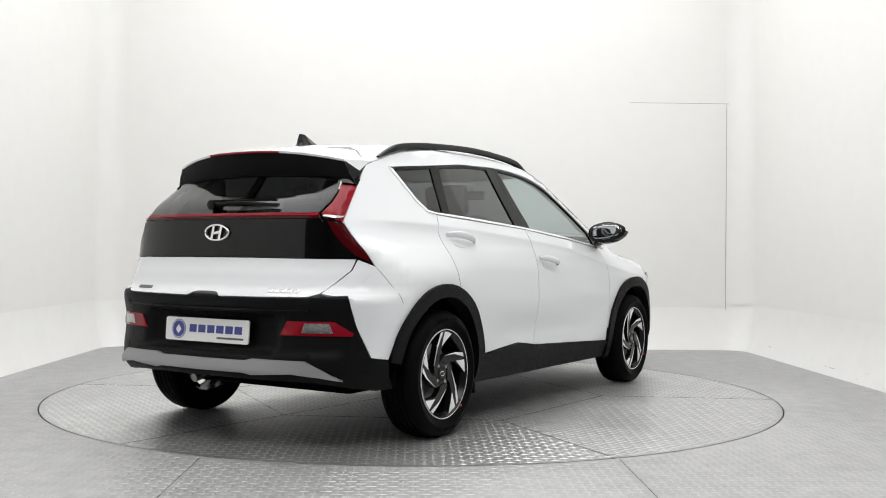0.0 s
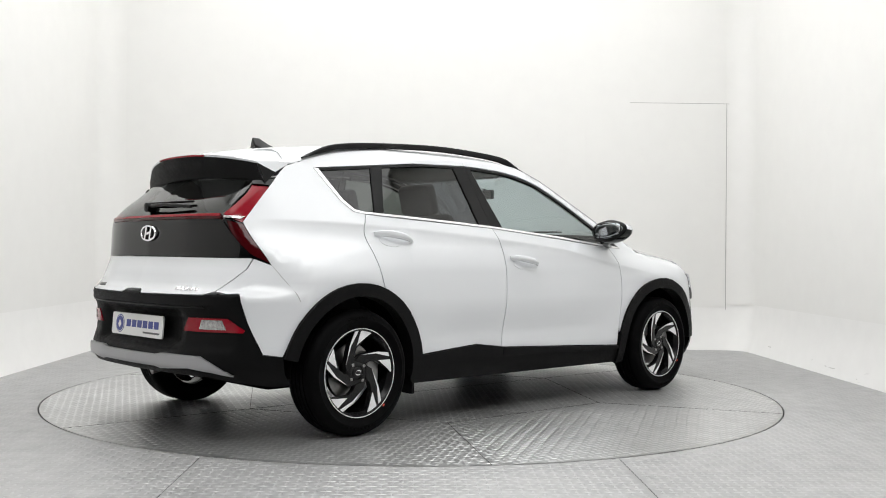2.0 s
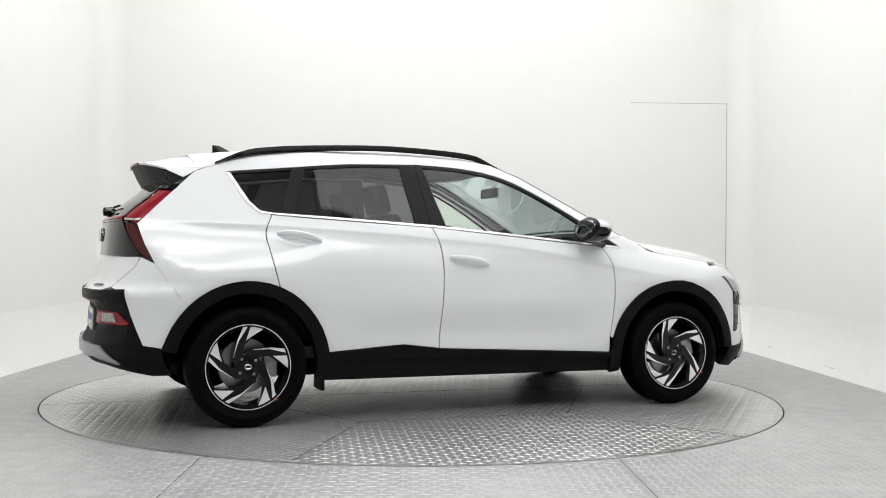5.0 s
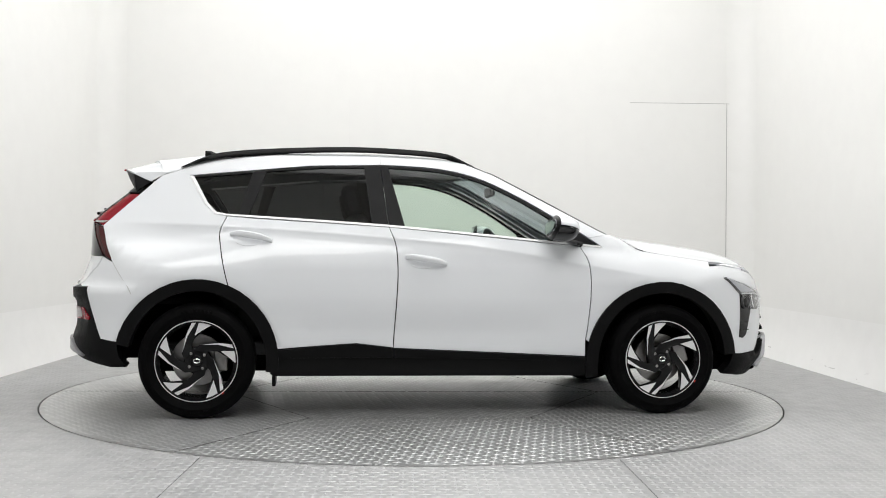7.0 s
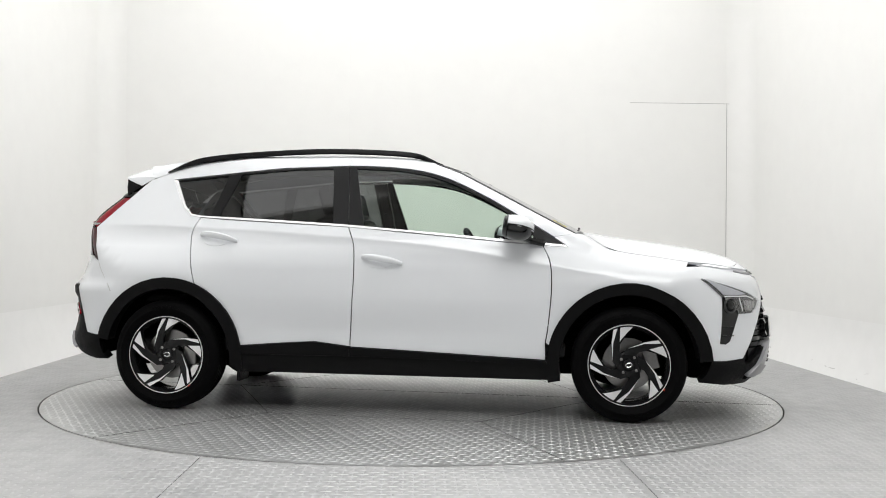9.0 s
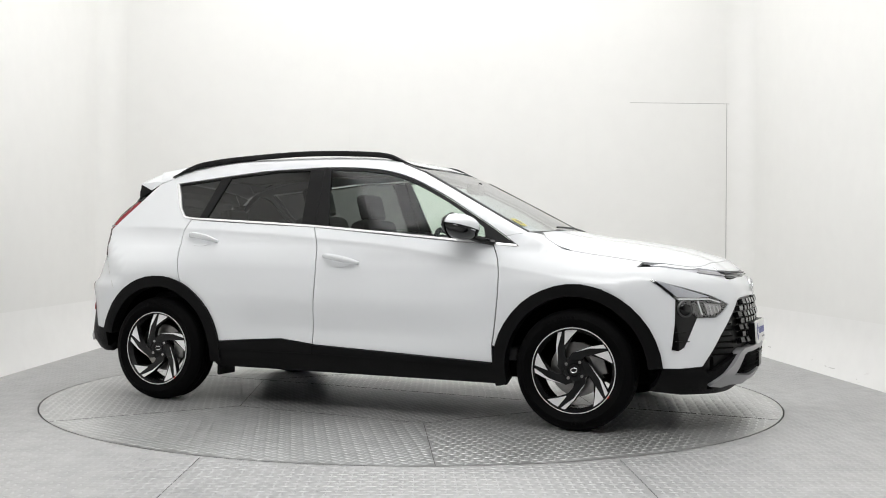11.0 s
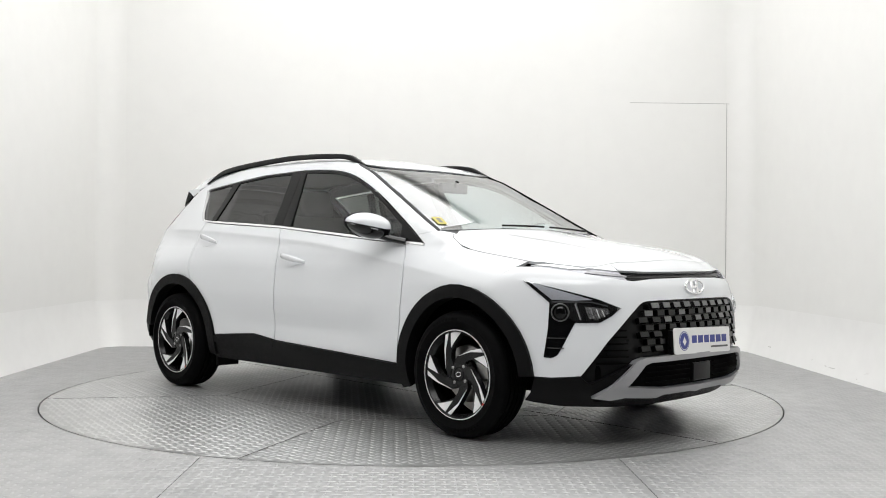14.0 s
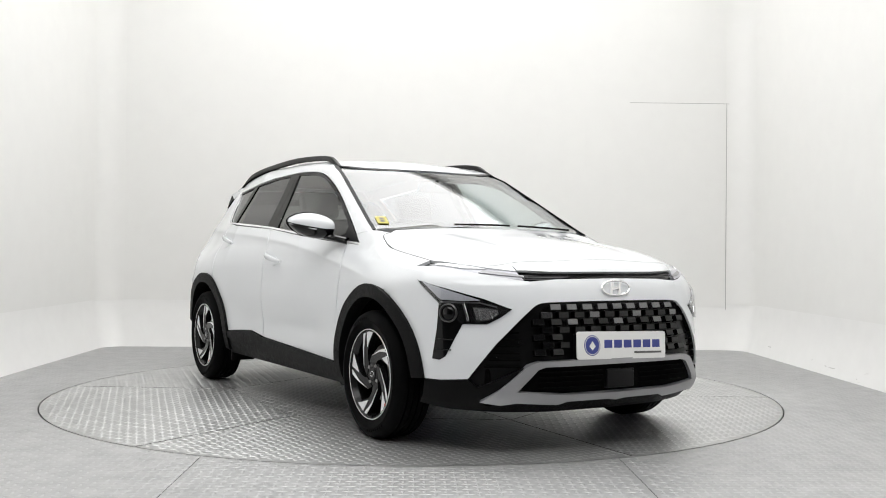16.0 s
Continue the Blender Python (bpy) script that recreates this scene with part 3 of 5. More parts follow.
def edge_roof(x, y):
    """The skin's point seen from above at (x, y)."""
    return tuple(cast([(x, y, 0)], TOP)[0][0])


ROOF_Y = -0.545
roof_side = [edge_roof(x, ROOF_Y) for x in (*np.linspace(-1.52, -0.30, 13), *np.linspace(-0.20, 0.20, 5))]
screen_side = [edge_roof(x, float(np.interp(x, [0.20, 1.0], [-0.556, -0.705]))) for x in np.linspace(0.20, 1.0, 12)]

# doors
rear_door_low = [p for p in ARCH_R if -1.125 < p[0]]
low_r = sorted(rear_door_low, key=lambda p: -p[1])
sheet("rear_door", PAINT, car, [(SIDE, off(shut_r, G) + off([p for p in low_r if p[1] < 0.715 and p[1] > 0.39]) + [(-0.865, 0.372), (-0.60, 0.392), (-0.44, 0.402), (-0.236, 0.378)] + off(shut_b, -G)[::-1] + [(-0.60, 1.057), (-1.0, 1.079)])], "glossy white rear door", True)
sheet("front_door", PAINT, car, [(SIDE, off(shut_b, G) + [(-0.232, 0.376), (0.30, 0.352), (0.845, 0.327)] + off(shut_f, -G)[::-1] + [(0.62, 0.960), (0.15, 1.002)])], "glossy white front door", True)

# rear quarter with the rear pillar, up to the roof
q_edge = [(-1.69, 0.42), (-1.80, 0.425)] + spline([(-1.80, 0.425), (-1.83, 0.50), (-1.87, 0.60), (-1.88, 0.70)], 4)
lamp_edge = [(-1.745, 0.832), (-1.79, 0.93), (-1.822, 1.035), (-1.72, 1.135), (-1.615, 1.235), (-1.56, 1.29)]
sheet("rear_quarter_panel", PAINT, car, [(SIDE, off(shut_r, -G)[::-1] + [(-1.15, 1.105), (-1.205, 1.112), (-1.265, 1.160), (-1.37, 1.325)] + [(x, on_top(x) + 0.008) for x in (-1.2, -1.0, -0.7, -0.3)] +
      [(p[0], p[2]) for p in roof_side if p[0] < -0.29][::-1] + lamp_edge[::-1] + [(-1.765, 0.80)] + spline([(-1.82, 0.76), (-1.885, 0.705), (-1.865, 0.60), (-1.83, 0.50), (-1.80, 0.425)], 4) + [(-1.715, 0.412)] + [p for p in ARCH_R[::-1] if p[0] < -1.13 and p[1] > 0.41])], "glossy white rear quarter panel", True)
# roof frame over the doors and the front pillar
sheet("roof_frame", PAINT, car, [(SIDE, [(x, on_top(x) + 0.008) for x in (*np.linspace(-0.298, 0.83, 20), 0.885)] + [(p[0], p[2]) for p in screen_side][::-1] + [(p[0], p[2]) for p in roof_side if p[0] > -0.31][::-1])], "glossy white front pillar and roof frame", True)
# front wing
hood_line = [edge_roof(x, y) for x, y in ((1.075, -0.640), (1.078, -0.668), (1.090, -0.688), (1.115, -0.700), (1.16, -0.706), (1.24, -0.709), (1.34, -0.713), (1.44, -0.716), (1.54, -0.717), (1.61, -0.716))]
hood_edge = [(p[0], p[2]) for p in hood_line]
sheet("front_wing", PAINT, car, [(SIDE, off(shut_f, G) + [p for p in ARCH_F[::-1] if p[1] > 0.4 and p[0] < 0.88] + [p for p in ARCH_F[::-1] if 0.88 <= p[0] < 1.43] + spline([(1.44, 0.722), (1.50, 0.775), (1.59, 0.835)], 4) + hood_edge[::-1] + [(1.06, edge_roof(1.06, -0.66)[2]), (1.03, edge_roof(1.03, -0.69)[2]), (1.001, screen_side[-1][2] - 0.001), (0.887, on_top(0.887) + 0.007), (0.957, 0.947), (0.962, 0.937)])], "glossy white front wing", True)

win_top = spline([(-0.258, 1.386), (0.02, 1.368), (0.245, 1.318), (0.48, 1.210), (0.68, 1.092), (0.755, 1.044)], 5)
# window glass, pillars and trims
sheet("quarter_window", TINT, car, [(SIDE, [(-1.345, 1.312), (-1.02, 1.345), (-1.09, 1.10), (-1.145, 1.102), (-1.205, 1.115), (-1.255, 1.163)])], "dark tinted quarter window", True, lift=-0.006, depth=0.003)
sheet("rear_door_window", TINT, car, [(SIDE, [(-0.945, 1.350), (-0.62, 1.380), (-0.395, 1.384), (-0.355, 1.060), (-0.60, 1.073), (-1.035, 1.096)])], "dark tinted rear door window", True, lift=-0.006, depth=0.003)
sheet("front_door_window", CLEAR, car, [(SIDE, win_top + [(0.785, 0.960), (0.62, 0.976), (0.15, 1.018), (-0.172, 1.045)])], "clear front door window", True, lift=-0.006, depth=0.003)
sheet("window_frame", TRIM, car, [(SIDE, [(-1.352, 1.315)] + [(x, on_top(x)) for x in (-1.2, -1.0, -0.63, -0.3015)] + [(-0.3015, 1.384), (-0.395, 1.384), (-0.62, 1.380), (-0.945, 1.350), (-1.02, 1.343), (-1.2, 1.325), (-1.345, 1.312)]),
      (SIDE, [(-1.02, 1.345), (-0.945, 1.350), (-1.035, 1.096), (-1.09, 1.10)]),
      (SIDE, [(-0.395, 1.384), (-0.3015, 1.386), (-0.2645, 1.048), (-0.355, 1.060)])], "satin black rear window frame", True)
sheet("window_frame", TRIM, car, [(SIDE, [(-0.300, 1.396), (-0.258, 1.386), (-0.172, 1.045), (-0.262, 1.047)]),
      (SIDE, [(x, on_top(x)) for x in np.linspace(-0.298, 0.77, 22)] + win_top[::-1]),
      (SIDE, [(0.77, on_top(0.77)), (0.83, on_top(0.83)), (0.95, 0.945), (0.785, 0.958), (0.755, 1.044)])], "satin black front window frame and mirror corner", True)
sheet("belt_moulding", BRIGHT, car, [(SIDE, [(-1.37, 1.322), (-1.345, 1.318), (-1.258, 1.163), (-1.207, 1.113), (-1.15, 1.103), (-1.155, 1.094), (-1.215, 1.103), (-1.272, 1.156)]),
      (SIDE, [(-1.152, 1.103)] + [(x, on_belt(x) + 0.008) for x in (-0.9, -0.6, -0.27, 0.15, 0.62, 0.953)] + [(x, on_belt(x) - 0.003) for x in (0.955, 0.62, 0.15, -0.27, -0.6, -0.9)] + [(-1.155, 1.094)])], "thin chrome belt moulding", True, lift=0.004, depth=0.01)

# black cladding: arches and sill
def arch_band(c, z, r_out, r_in, a0, a1):
    return arc(c, z, *r_out, a0, a1) + arc(c, z, *r_in, a1, a0)


sheet("arch_cladding", PLASTIC, car, [(SIDE, arch_band(HUB_R, 0.30, (0.432, 0.448), (0.365, 0.385), -7, 167))], "grained black rear arch cladding", True, lift=0.018, depth=0.06, cell=0.035)
sheet("arch_cladding", PLASTIC, car, [(SIDE, arch_band(HUB_F, 0.30, (0.440, 0.446), (0.372, 0.385), 5, 192))], "grained black front arch cladding", True, lift=0.018, depth=0.06, cell=0.035)
sheet("sill_cladding", PLASTIC, car, [(SIDE, [(-0.872, 0.366), (-0.60, 0.388), (-0.44, 0.398), (-0.238, 0.374), (-0.238, 0.325), (-0.90, 0.325)]), (SIDE, [(-0.234, 0.372), (0.30, 0.348), (0.845, 0.323), (0.86, 0.300), (0.30, 0.318), (-0.234, 0.325)])], "grained black door cladding", True, lift=0.014, depth=0.03)
sheet("sill", PLASTIC, car, [(SIDE, [(-0.90, 0.322), (-0.238, 0.322), (0.30, 0.315), (0.86, 0.297), (0.875, 0.235), (0.86, 0.215), (-0.88, 0.222), (-0.905, 0.235)])], "grained black sill", True, lift=0.004, depth=0.05)

# roof, screen, bonnet
roof_edge = [(p[0], p[1]) for p in roof_side]
rear_roof = spline([(-1.52, -0.54), (-1.60, -0.35), (-1.63, 0.0), (-1.60, 0.35), (-1.52, 0.54)], 5)
front_roof = spline([(0.20, -0.556), (0.285, -0.35), (0.31, 0.0), (0.285, 0.35), (0.20, 0.556)], 5)
sheet("roof", PAINT, car, [(TOP, rear_roof[::-1] + roof_edge[1:-1] + front_roof + [(x, -y) for x, y in roof_edge[1:-1]][::-1])], "glossy white roof", cell=0.06)
base_screen = spline([(0.998, -0.703), (1.030, -0.45), (1.045, 0.0), (1.030, 0.45), (0.998, 0.703)], 6)
fr = spline([(0.208, -0.556), (0.293, -0.35), (0.318, 0.0), (0.293, 0.35), (0.208, 0.556)], 5)
sheet("windscreen", SCREEN, car, [(TOP, fr + base_screen[::-1])], "large curved windscreen", lift=-0.004, depth=0.003, cell=0.06)
edge_in = [(x, y + 0.020) for x, y, z in screen_side]
edge_out = [(x, y + 0.002) for x, y, z in screen_side]
for s in (1, -1):
    sheet("screen_moulding", TRIM, car, [(TOP, [(x, y * s) for x, y in edge_in] + [(x, y * s) for x, y in edge_out[::-1]])], "black windscreen edge moulding", lift=0.002, depth=0.006)
sheet("screen_band", TRIM, car, [(TOP, [(x + 0.002, y * 0.985) for x, y in fr] + [(x + 0.028, y * 0.985) for x, y in fr[::-1]])], "black band at the top of the windscreen", lift=0.0005, depth=0.002)


def at_side(pts):
    return [tuple(p) for p in cast([(x, -1, z) for x, z in pts], SIDE)[0]]


def at_rear(pts):
    return [tuple(p) for p in cast([(0, y, z) for y, z in pts], REAR)[0]]


def at_front(pts):
    return [tuple(p) for p in cast([(0, y, z) for y, z in pts], FRONT)[0]]


def both(pts):
    """An outline symmetric about the car's middle, from its right half (y < 0), from one end to the other."""
    return list(pts) + [(-y, z) for y, z in pts][::-1]


# bonnet and nose
h_side = [(p[0], p[1] + 0.006) for p in hood_line]
nose = spline([(1.64, -0.705), (1.78, -0.640), (1.87, -0.545), (1.915, -0.40), (1.94, -0.20), (1.945, 0.0)], 5)
h_right = h_side + nose
sheet("bonnet", PAINT, car, [(TOP, h_right + [(x, -y) for x, y in h_right[:-1]][::-1] + [(x + 0.030, y) for x, y in base_screen[::-1] if abs(y) < 0.60])], "glossy white bonnet", cell=0.05)
for s in (1, -1):
    bm = bmesh.new()
    tube(bm, [(x, (y + 0.003) * s, z - 0.001) for x, y, z in hood_line], 0.0026, 6)
    part("bonnet_joint", bm, GAP, car, "dark shut line beside the bonnet")
sheet("cowl", TRIM, car, [(TOP, [(x - 0.012, y * 0.985) for x, y in base_screen] + [(x + 0.05, y * 0.985) for x, y in base_screen[::-1]])], "black scuttle panel below the windscreen", lift=-0.008, depth=0.03)
nose = sorted(nose + [(float(np.interp(-0.467, [p[1] for p in nose], [p[0] for p in nose])), -0.467)], key=lambda p: p[1])
nose3 = [edge_roof(x + 0.003, y) for x, y in nose]
right_nose = [(p[1], p[2]) for p in nose3 if p[1] >= -0.468]
top_line = right_nose + [(-y, z) for y, z in right_nose[:-1]][::-1]
g_top = spline([(-0.43, 0.668), (-0.38, 0.682), (-0.2, 0.686), (0, 0.687), (0.2, 0.686), (0.38, 0.682), (0.43, 0.668)], 3)
drl_low = [(1.60, -0.735, 0.838), (1.66, -0.715, 0.838), (1.78, -0.655, 0.822), (1.90, -0.565, 0.798), (1.97, -0.455, 0.780)]
arch_side = at_side([p for p in ARCH_F[::-1] if p[0] > 1.43 and p[1] > 0.37])
seam_side = at_side(spline([(1.435, 0.726), (1.495, 0.779), (1.585, 0.836)], 4))
corner = drl_low + at_front([(-0.429, z) for z in np.linspace(0.774, 0.668, 6)] + [(-0.49, 0.615), (-0.595, 0.500), (-0.690, 0.345)]) + at_side([(1.80, 0.336), (1.728, 0.338)]) + arch_side[::-1] + seam_side
fbody = sheet("front_bumper", PAINT, car, [(FRONT, [(-0.43, 0.774), (-0.3, 0.784), (0, 0.788), (0.3, 0.784), (0.43, 0.774)] + g_top[::-1]),
      (FRONT, top_line + [(0.462, 0.824), (0.3, 0.818), (0, 0.818), (-0.3, 0.818), (-0.462, 0.824)]), (CORNER, corner), ((-0.75, -0.66, 0), [(x, -y, z) for x, y, z in corner])], "glossy white front bumper", cell=0.035)[0]
# slim light band under the bonnet
band_top = [(1.690, -0.684, 0.856), (1.75, -0.660, 0.852), (1.80, -0.632, 0.844), (1.90, -0.545, 0.829), (1.955, -0.470, 0.819)]
band = [(1.622, -0.718, 0.848)] + band_top + at_front([(-0.455, 0.783)]) + drl_low[::-1][1:4]
filler = band_top + [p for p in nose3[::-1] if -0.672 < p[1] < -0.4665]
sheet("nose_corner", PAINT, car, [(CORNER, filler)], "", True, cell=0.03)
drl = sheet("daytime_light", BLADE, car, [(CORNER, band)], "slim daytime running light under a clear lens", True, lift=-0.004, depth=0.03)
for ob, s in zip(drl, (1, -1)):
    view = (-0.75, 0.66 * s, 0)
    inner = [(1.64, -0.718, 0.846), (1.70, -0.690, 0.853), (1.80, -0.640, 0.843), (1.87, -0.575, 0.829), (1.80, -0.645, 0.830), (1.70, -0.69, 0.843)]
    sheet("reflector", SILVERLAMP, ob, [(view, [(x, y * s, z) for x, y, z in inner])], "bright silver reflector", lift=0.0, depth=0.006)
    inner = [(1.86, -0.585, 0.822), (1.93, -0.505, 0.812), (1.975, -0.44, 0.800), (1.975, -0.44, 0.794), (1.92, -0.525, 0.802), (1.85, -0.60, 0.812)]
    sheet("reflector", SILVER, ob, [(view, [(x, y * s, z) for x, y, z in inner])], lift=0.0, depth=0.006)
sheet("bonnet_grille", GLOSS, car, [(FRONT, both([(-0.455, 0.816), (-0.2, 0.815)]) + both([(-0.445, 0.790), (-0.2, 0.790)])[::-1])], "narrow black slot across the nose", lift=-0.015, depth=0.02)
bm = bmesh.new()
for z in (0.798, 0.807):
    tube(bm, [tuple(p) for p in cast([(0, y, z) for y in np.linspace(-0.43, 0.43, 25)], FRONT)[0]], 0.0022, 6)
part("slot_fin", bm, TRIM, car)

# headlamps
lamp_out = [(1.655, -0.800, 0.772), (1.80, -0.705, 0.733), (1.92, -0.61, 0.695), (2.003, -0.525, 0.652), (1.97, -0.56, 0.615), (1.93, -0.600, 0.586), (1.865, -0.690, 0.585), (1.82, -0.752, 0.440), (1.80, -0.772, 0.424), (1.775, -0.796, 0.428), (1.775, -0.77, 0.56), (1.765, -0.752, 0.675)]
heads = sheet("headlamp", GLOSS, car, [(CORNER, lamp_out)], "black arrow-shaped headlamp with a lower vent", True, lift=0.002, depth=0.02, cell=0.03)
for ob, s in zip(heads, (1, -1)):
    view = (-0.75, 0.66 * s, 0)

    def mir(pts):
        return [(x, y * s, z) for x, y, z in pts]
    sheet("upper_blade", BLADE, ob, [(view, mir([(1.68, -0.787, 0.766), (1.80, -0.703, 0.727), (1.905, -0.62, 0.690), (1.84, -0.67, 0.686), (1.77, -0.745, 0.690)]))], "silver upper reflector", lift=0.005, depth=0.004, cell=0.03)
    sheet("light_guide", CHROME, ob, [(view, mir([(1.772, -0.745, 0.684), (1.90, -0.62, 0.682), (1.96, -0.57, 0.664), (1.958, -0.57, 0.658), (1.90, -0.62, 0.676), (1.775, -0.745, 0.676)]))], "bright light guide", lift=0.007, depth=0.004, cell=0.03)
    sheet("indicator_reflector", LAMPGREY, ob, [(view, mir([(1.875, -0.64, 0.660), (1.955, -0.568, 0.650), (1.965, -0.565, 0.630), (1.925, -0.60, 0.600), (1.89, -0.63, 0.604)]))], "silver corner reflector", lift=0.004, depth=0.004, cell=0.03)
    c, n = cast([(1.80, -0.72 * s, 0.632)], view)
    c, n = Vector(c[0]), Vector(n[0])
    m = Matrix.Translation(c + n * 0.004) @ n.to_track_quat("-Y", "Z").to_matrix().to_4x4()
    bm = bmesh.new()
    lathe(bm, [(0.042, 0.004), (0.042, -0.007), (0.038, -0.010), (0.035, -0.005), (0.035, 0.004)], 32, m=m)
    part("projector_ring", bm, BADGEGREY, ob, "chrome projector ring")
    bm = bmesh.new()
    lathe(bm, [(0.034, 0.002), (0.028, -0.006), (0.016, -0.010), (0.0005, -0.0115)], 28, m=m)
    part("projector_lens", bm, GLOSS, ob, "clear projector lens")
    for u in (0.0, 0.016, 0.032):
        pts = cast([(1.895 + u * 1.2, -(0.622 - u) * s, 0.655 - u * 0.35), (1.905 + u * 1.2, -(0.612 - u) * s, 0.607 + u * 0.2)], view)
        bm = bmesh.new()
        tube(bm, [Vector(p) + Vector(q) * 0.009 for p, q in zip(*pts)], 0.0022, 6)
        part("indicator_rib", bm, CHROME, ob, "bright rib in the corner reflector")
    pts = cast([(1.845, -0.668 * s, 0.672), (1.862, -0.652 * s, 0.600)], view)
    bm = bmesh.new()
    tube(bm, [Vector(p) + Vector(q) * 0.006 for p, q in zip(*pts)], 0.006, 8)
    part("lamp_divider", bm, CHROME, ob, "bright divider beside the projector")
    sheet("lens", LENS, ob, [(view, mir(lamp_out[:7] + [lamp_out[-1]]))], "clear headlamp cover", lift=0.012, depth=0.001, cell=0.04)
    for z in (0.47, 0.515):
        a, b = cast([(1.785, -0.785 * s, z), (1.835 + (z - 0.44) * 0.2, -0.735 * s, z)], view)[0]
        bm = bmesh.new()
        tube(bm, [Vector(a) + Vector((0.003, -0.003 * s, 0)), Vector(b) + Vector((0.003, -0.003 * s, 0))], 0.003, 6)
        part("vent_fin", bm, TRIM, ob)

# grille and lower bumper
g_side = [(-0.43, 0.668), (-0.49, 0.615), (-0.595, 0.500), (-0.690, 0.345), (-0.66, 0.30), (-0.55, 0.36), (-0.41, 0.425)]
grille = sheet("grille", TRIM, car, [(FRONT, g_top + [(-y, z) for y, z in g_side[1:]] + g_side[1:][::-1])], "gloss black grille with stepped blocks", lift=-0.03, depth=0.01, cell=0.05)[0]
bm = bmesh.new()
box(bm, -0.016, 0.012, -0.027, 0.027, -0.0135, 0.0135, 0.003)
block = bpy.data.meshes.new("grille_block")
bm.to_mesh(block)
bm.free()
block.materials.append(GLOSS)
# paler copy of the block: the ceiling's reflection put into the colour
block_glint = material("grille_block_painted_glint", (0.16, 0.16, 0.165), 0.14, metal=0.9)
glint_block = block.copy()
glint_block.materials.clear()
glint_block.materials.append(block_glint)
rng = random.Random(4)
cells = [(k * 0.084 + (0.0 if r % 2 == 0 else 0.042), 0.660 - r * 0.033, r) for r in range(7) for k in range(-7, 8)]
for y, z, r in cells:
    lim = float(np.interp(z, [0.44, 0.50, 0.615, 0.668], [0.54, 0.535, 0.475, 0.41]))
    if abs(y) > lim - 0.01 or (abs(y) < 0.27 and 0.40 < z < 0.56) or (abs(y) > 0.45 and z < 0.60):
        continue
    P, n = cast([(0, y, z)], FRONT)
    # top row and some blocks below it get the painted reflection
    b = new("grille_block", glint_block if r == 0 or (r < 3 and round(y / 0.042) % 3 == 0 and abs(y) < 0.41) else block)
    b.parent = grille
    out = -0.014 if r % 2 else -0.008
    b.matrix_basis = Matrix.Translation(Vector(P[0]) + Vector(n[0]) * out) @ Matrix.Rotation(math.atan2(n[0][1], n[0][0]), 4, "Z") @ Matrix.Rotation(-0.35 + 0.25 * (r % 2), 4, "Y")
for s in (1, -1):
    for k in range(7):
        z = 0.40 + k * 0.03
        y0 = float(np.interp(z, [0.345, 0.50, 0.615], [0.66, 0.58, 0.48]))
        if y0 - 0.5 < 0.03:
            continue
        pts = cast([(0, s * y, z) for y in np.linspace(0.50, y0, 8)], FRONT)[0]
        bm = bmesh.new()
        tube(bm, [tuple(p + np.array((-0.014, 0, 0))) for p in pts], 0.004, 6)
        part("side_fin", bm, UNDER, grille)
low_corner = at_front([(-0.48, 0.40), (-0.56, 0.36), (-0.66, 0.305), (-0.690, 0.341)]) + at_side([(1.80, 0.332), (1.728, 0.334), (1.70, 0.26), (1.66, 0.22), (1.80, 0.20)]) + at_front([(-0.478, z) for z in np.linspace(0.19, 0.395, 12)])
sheet("lower_bumper", PLASTIC, car, [(FRONT, both([(-0.48, 0.19), (-0.3, 0.185)]) + both([(-0.48, 0.40), (-0.40, 0.422)])[::-1]), (CORNER, low_corner), ((-0.75, -0.66, 0), [(x, -y, z) for x, y, z in low_corner])], "grained black lower front bumper", lift=0.0, depth=0.05, cell=0.04)
leg = [(-0.42, 0.426), (-0.40, 0.401), (-0.435, 0.390), (-0.515, 0.298), (-0.50, 0.250), (-0.56, 0.240), (-0.635, 0.250), (-0.60, 0.285), (-0.55, 0.335), (-0.475, 0.410)]
skid = sheet("skid_plate", SILVER, car, [(FRONT, [(-0.42, 0.424), (-0.2, 0.428), (0.2, 0.428), (0.42, 0.424), (0.40, 0.401), (0, 0.404), (-0.40, 0.401)]),
      (FRONT, [(-0.515, 0.298), (-0.30, 0.281), (0.30, 0.281), (0.515, 0.298), (0.50, 0.250), (0.31, 0.238), (0.27, 0.250), (0.05, 0.250), (0, 0.244), (-0.05, 0.250), (-0.27, 0.250), (-0.31, 0.238), (-0.50, 0.250)]),
      (FRONT, leg), (FRONT, [(-y, z) for y, z in leg])], "silver painted front skid plate", lift=0.018, depth=0.03, cell=0.03)
intake = sheet("lower_intake", UNDER, car, [(FRONT, [(-0.43, 0.402), (0.43, 0.402), (0.515, 0.300), (0.3, 0.283), (-0.3, 0.283), (-0.515, 0.300)])], "black lower intake", lift=0.003, depth=0.03)[0]
for z in (0.308, 0.331, 0.354, 0.377):
    for s in (-1, 1):
        bm = bmesh.new()
        tube(bm, [tuple(p + np.array((0.012, 0, 0))) for p in cast([(0, y, z) for y in np.linspace(s * 0.11, s * 0.43, 8)], FRONT)[0]], 0.0035, 6)
        part("intake_fin", bm, UNDER, intake)
bm = bmesh.new()
box(bm, 2.105, 2.128, -0.085, 0.075, 0.295, 0.380, 0.005)
part("radar_cover", bm, TRIM, intake, "flat black sensor cover")


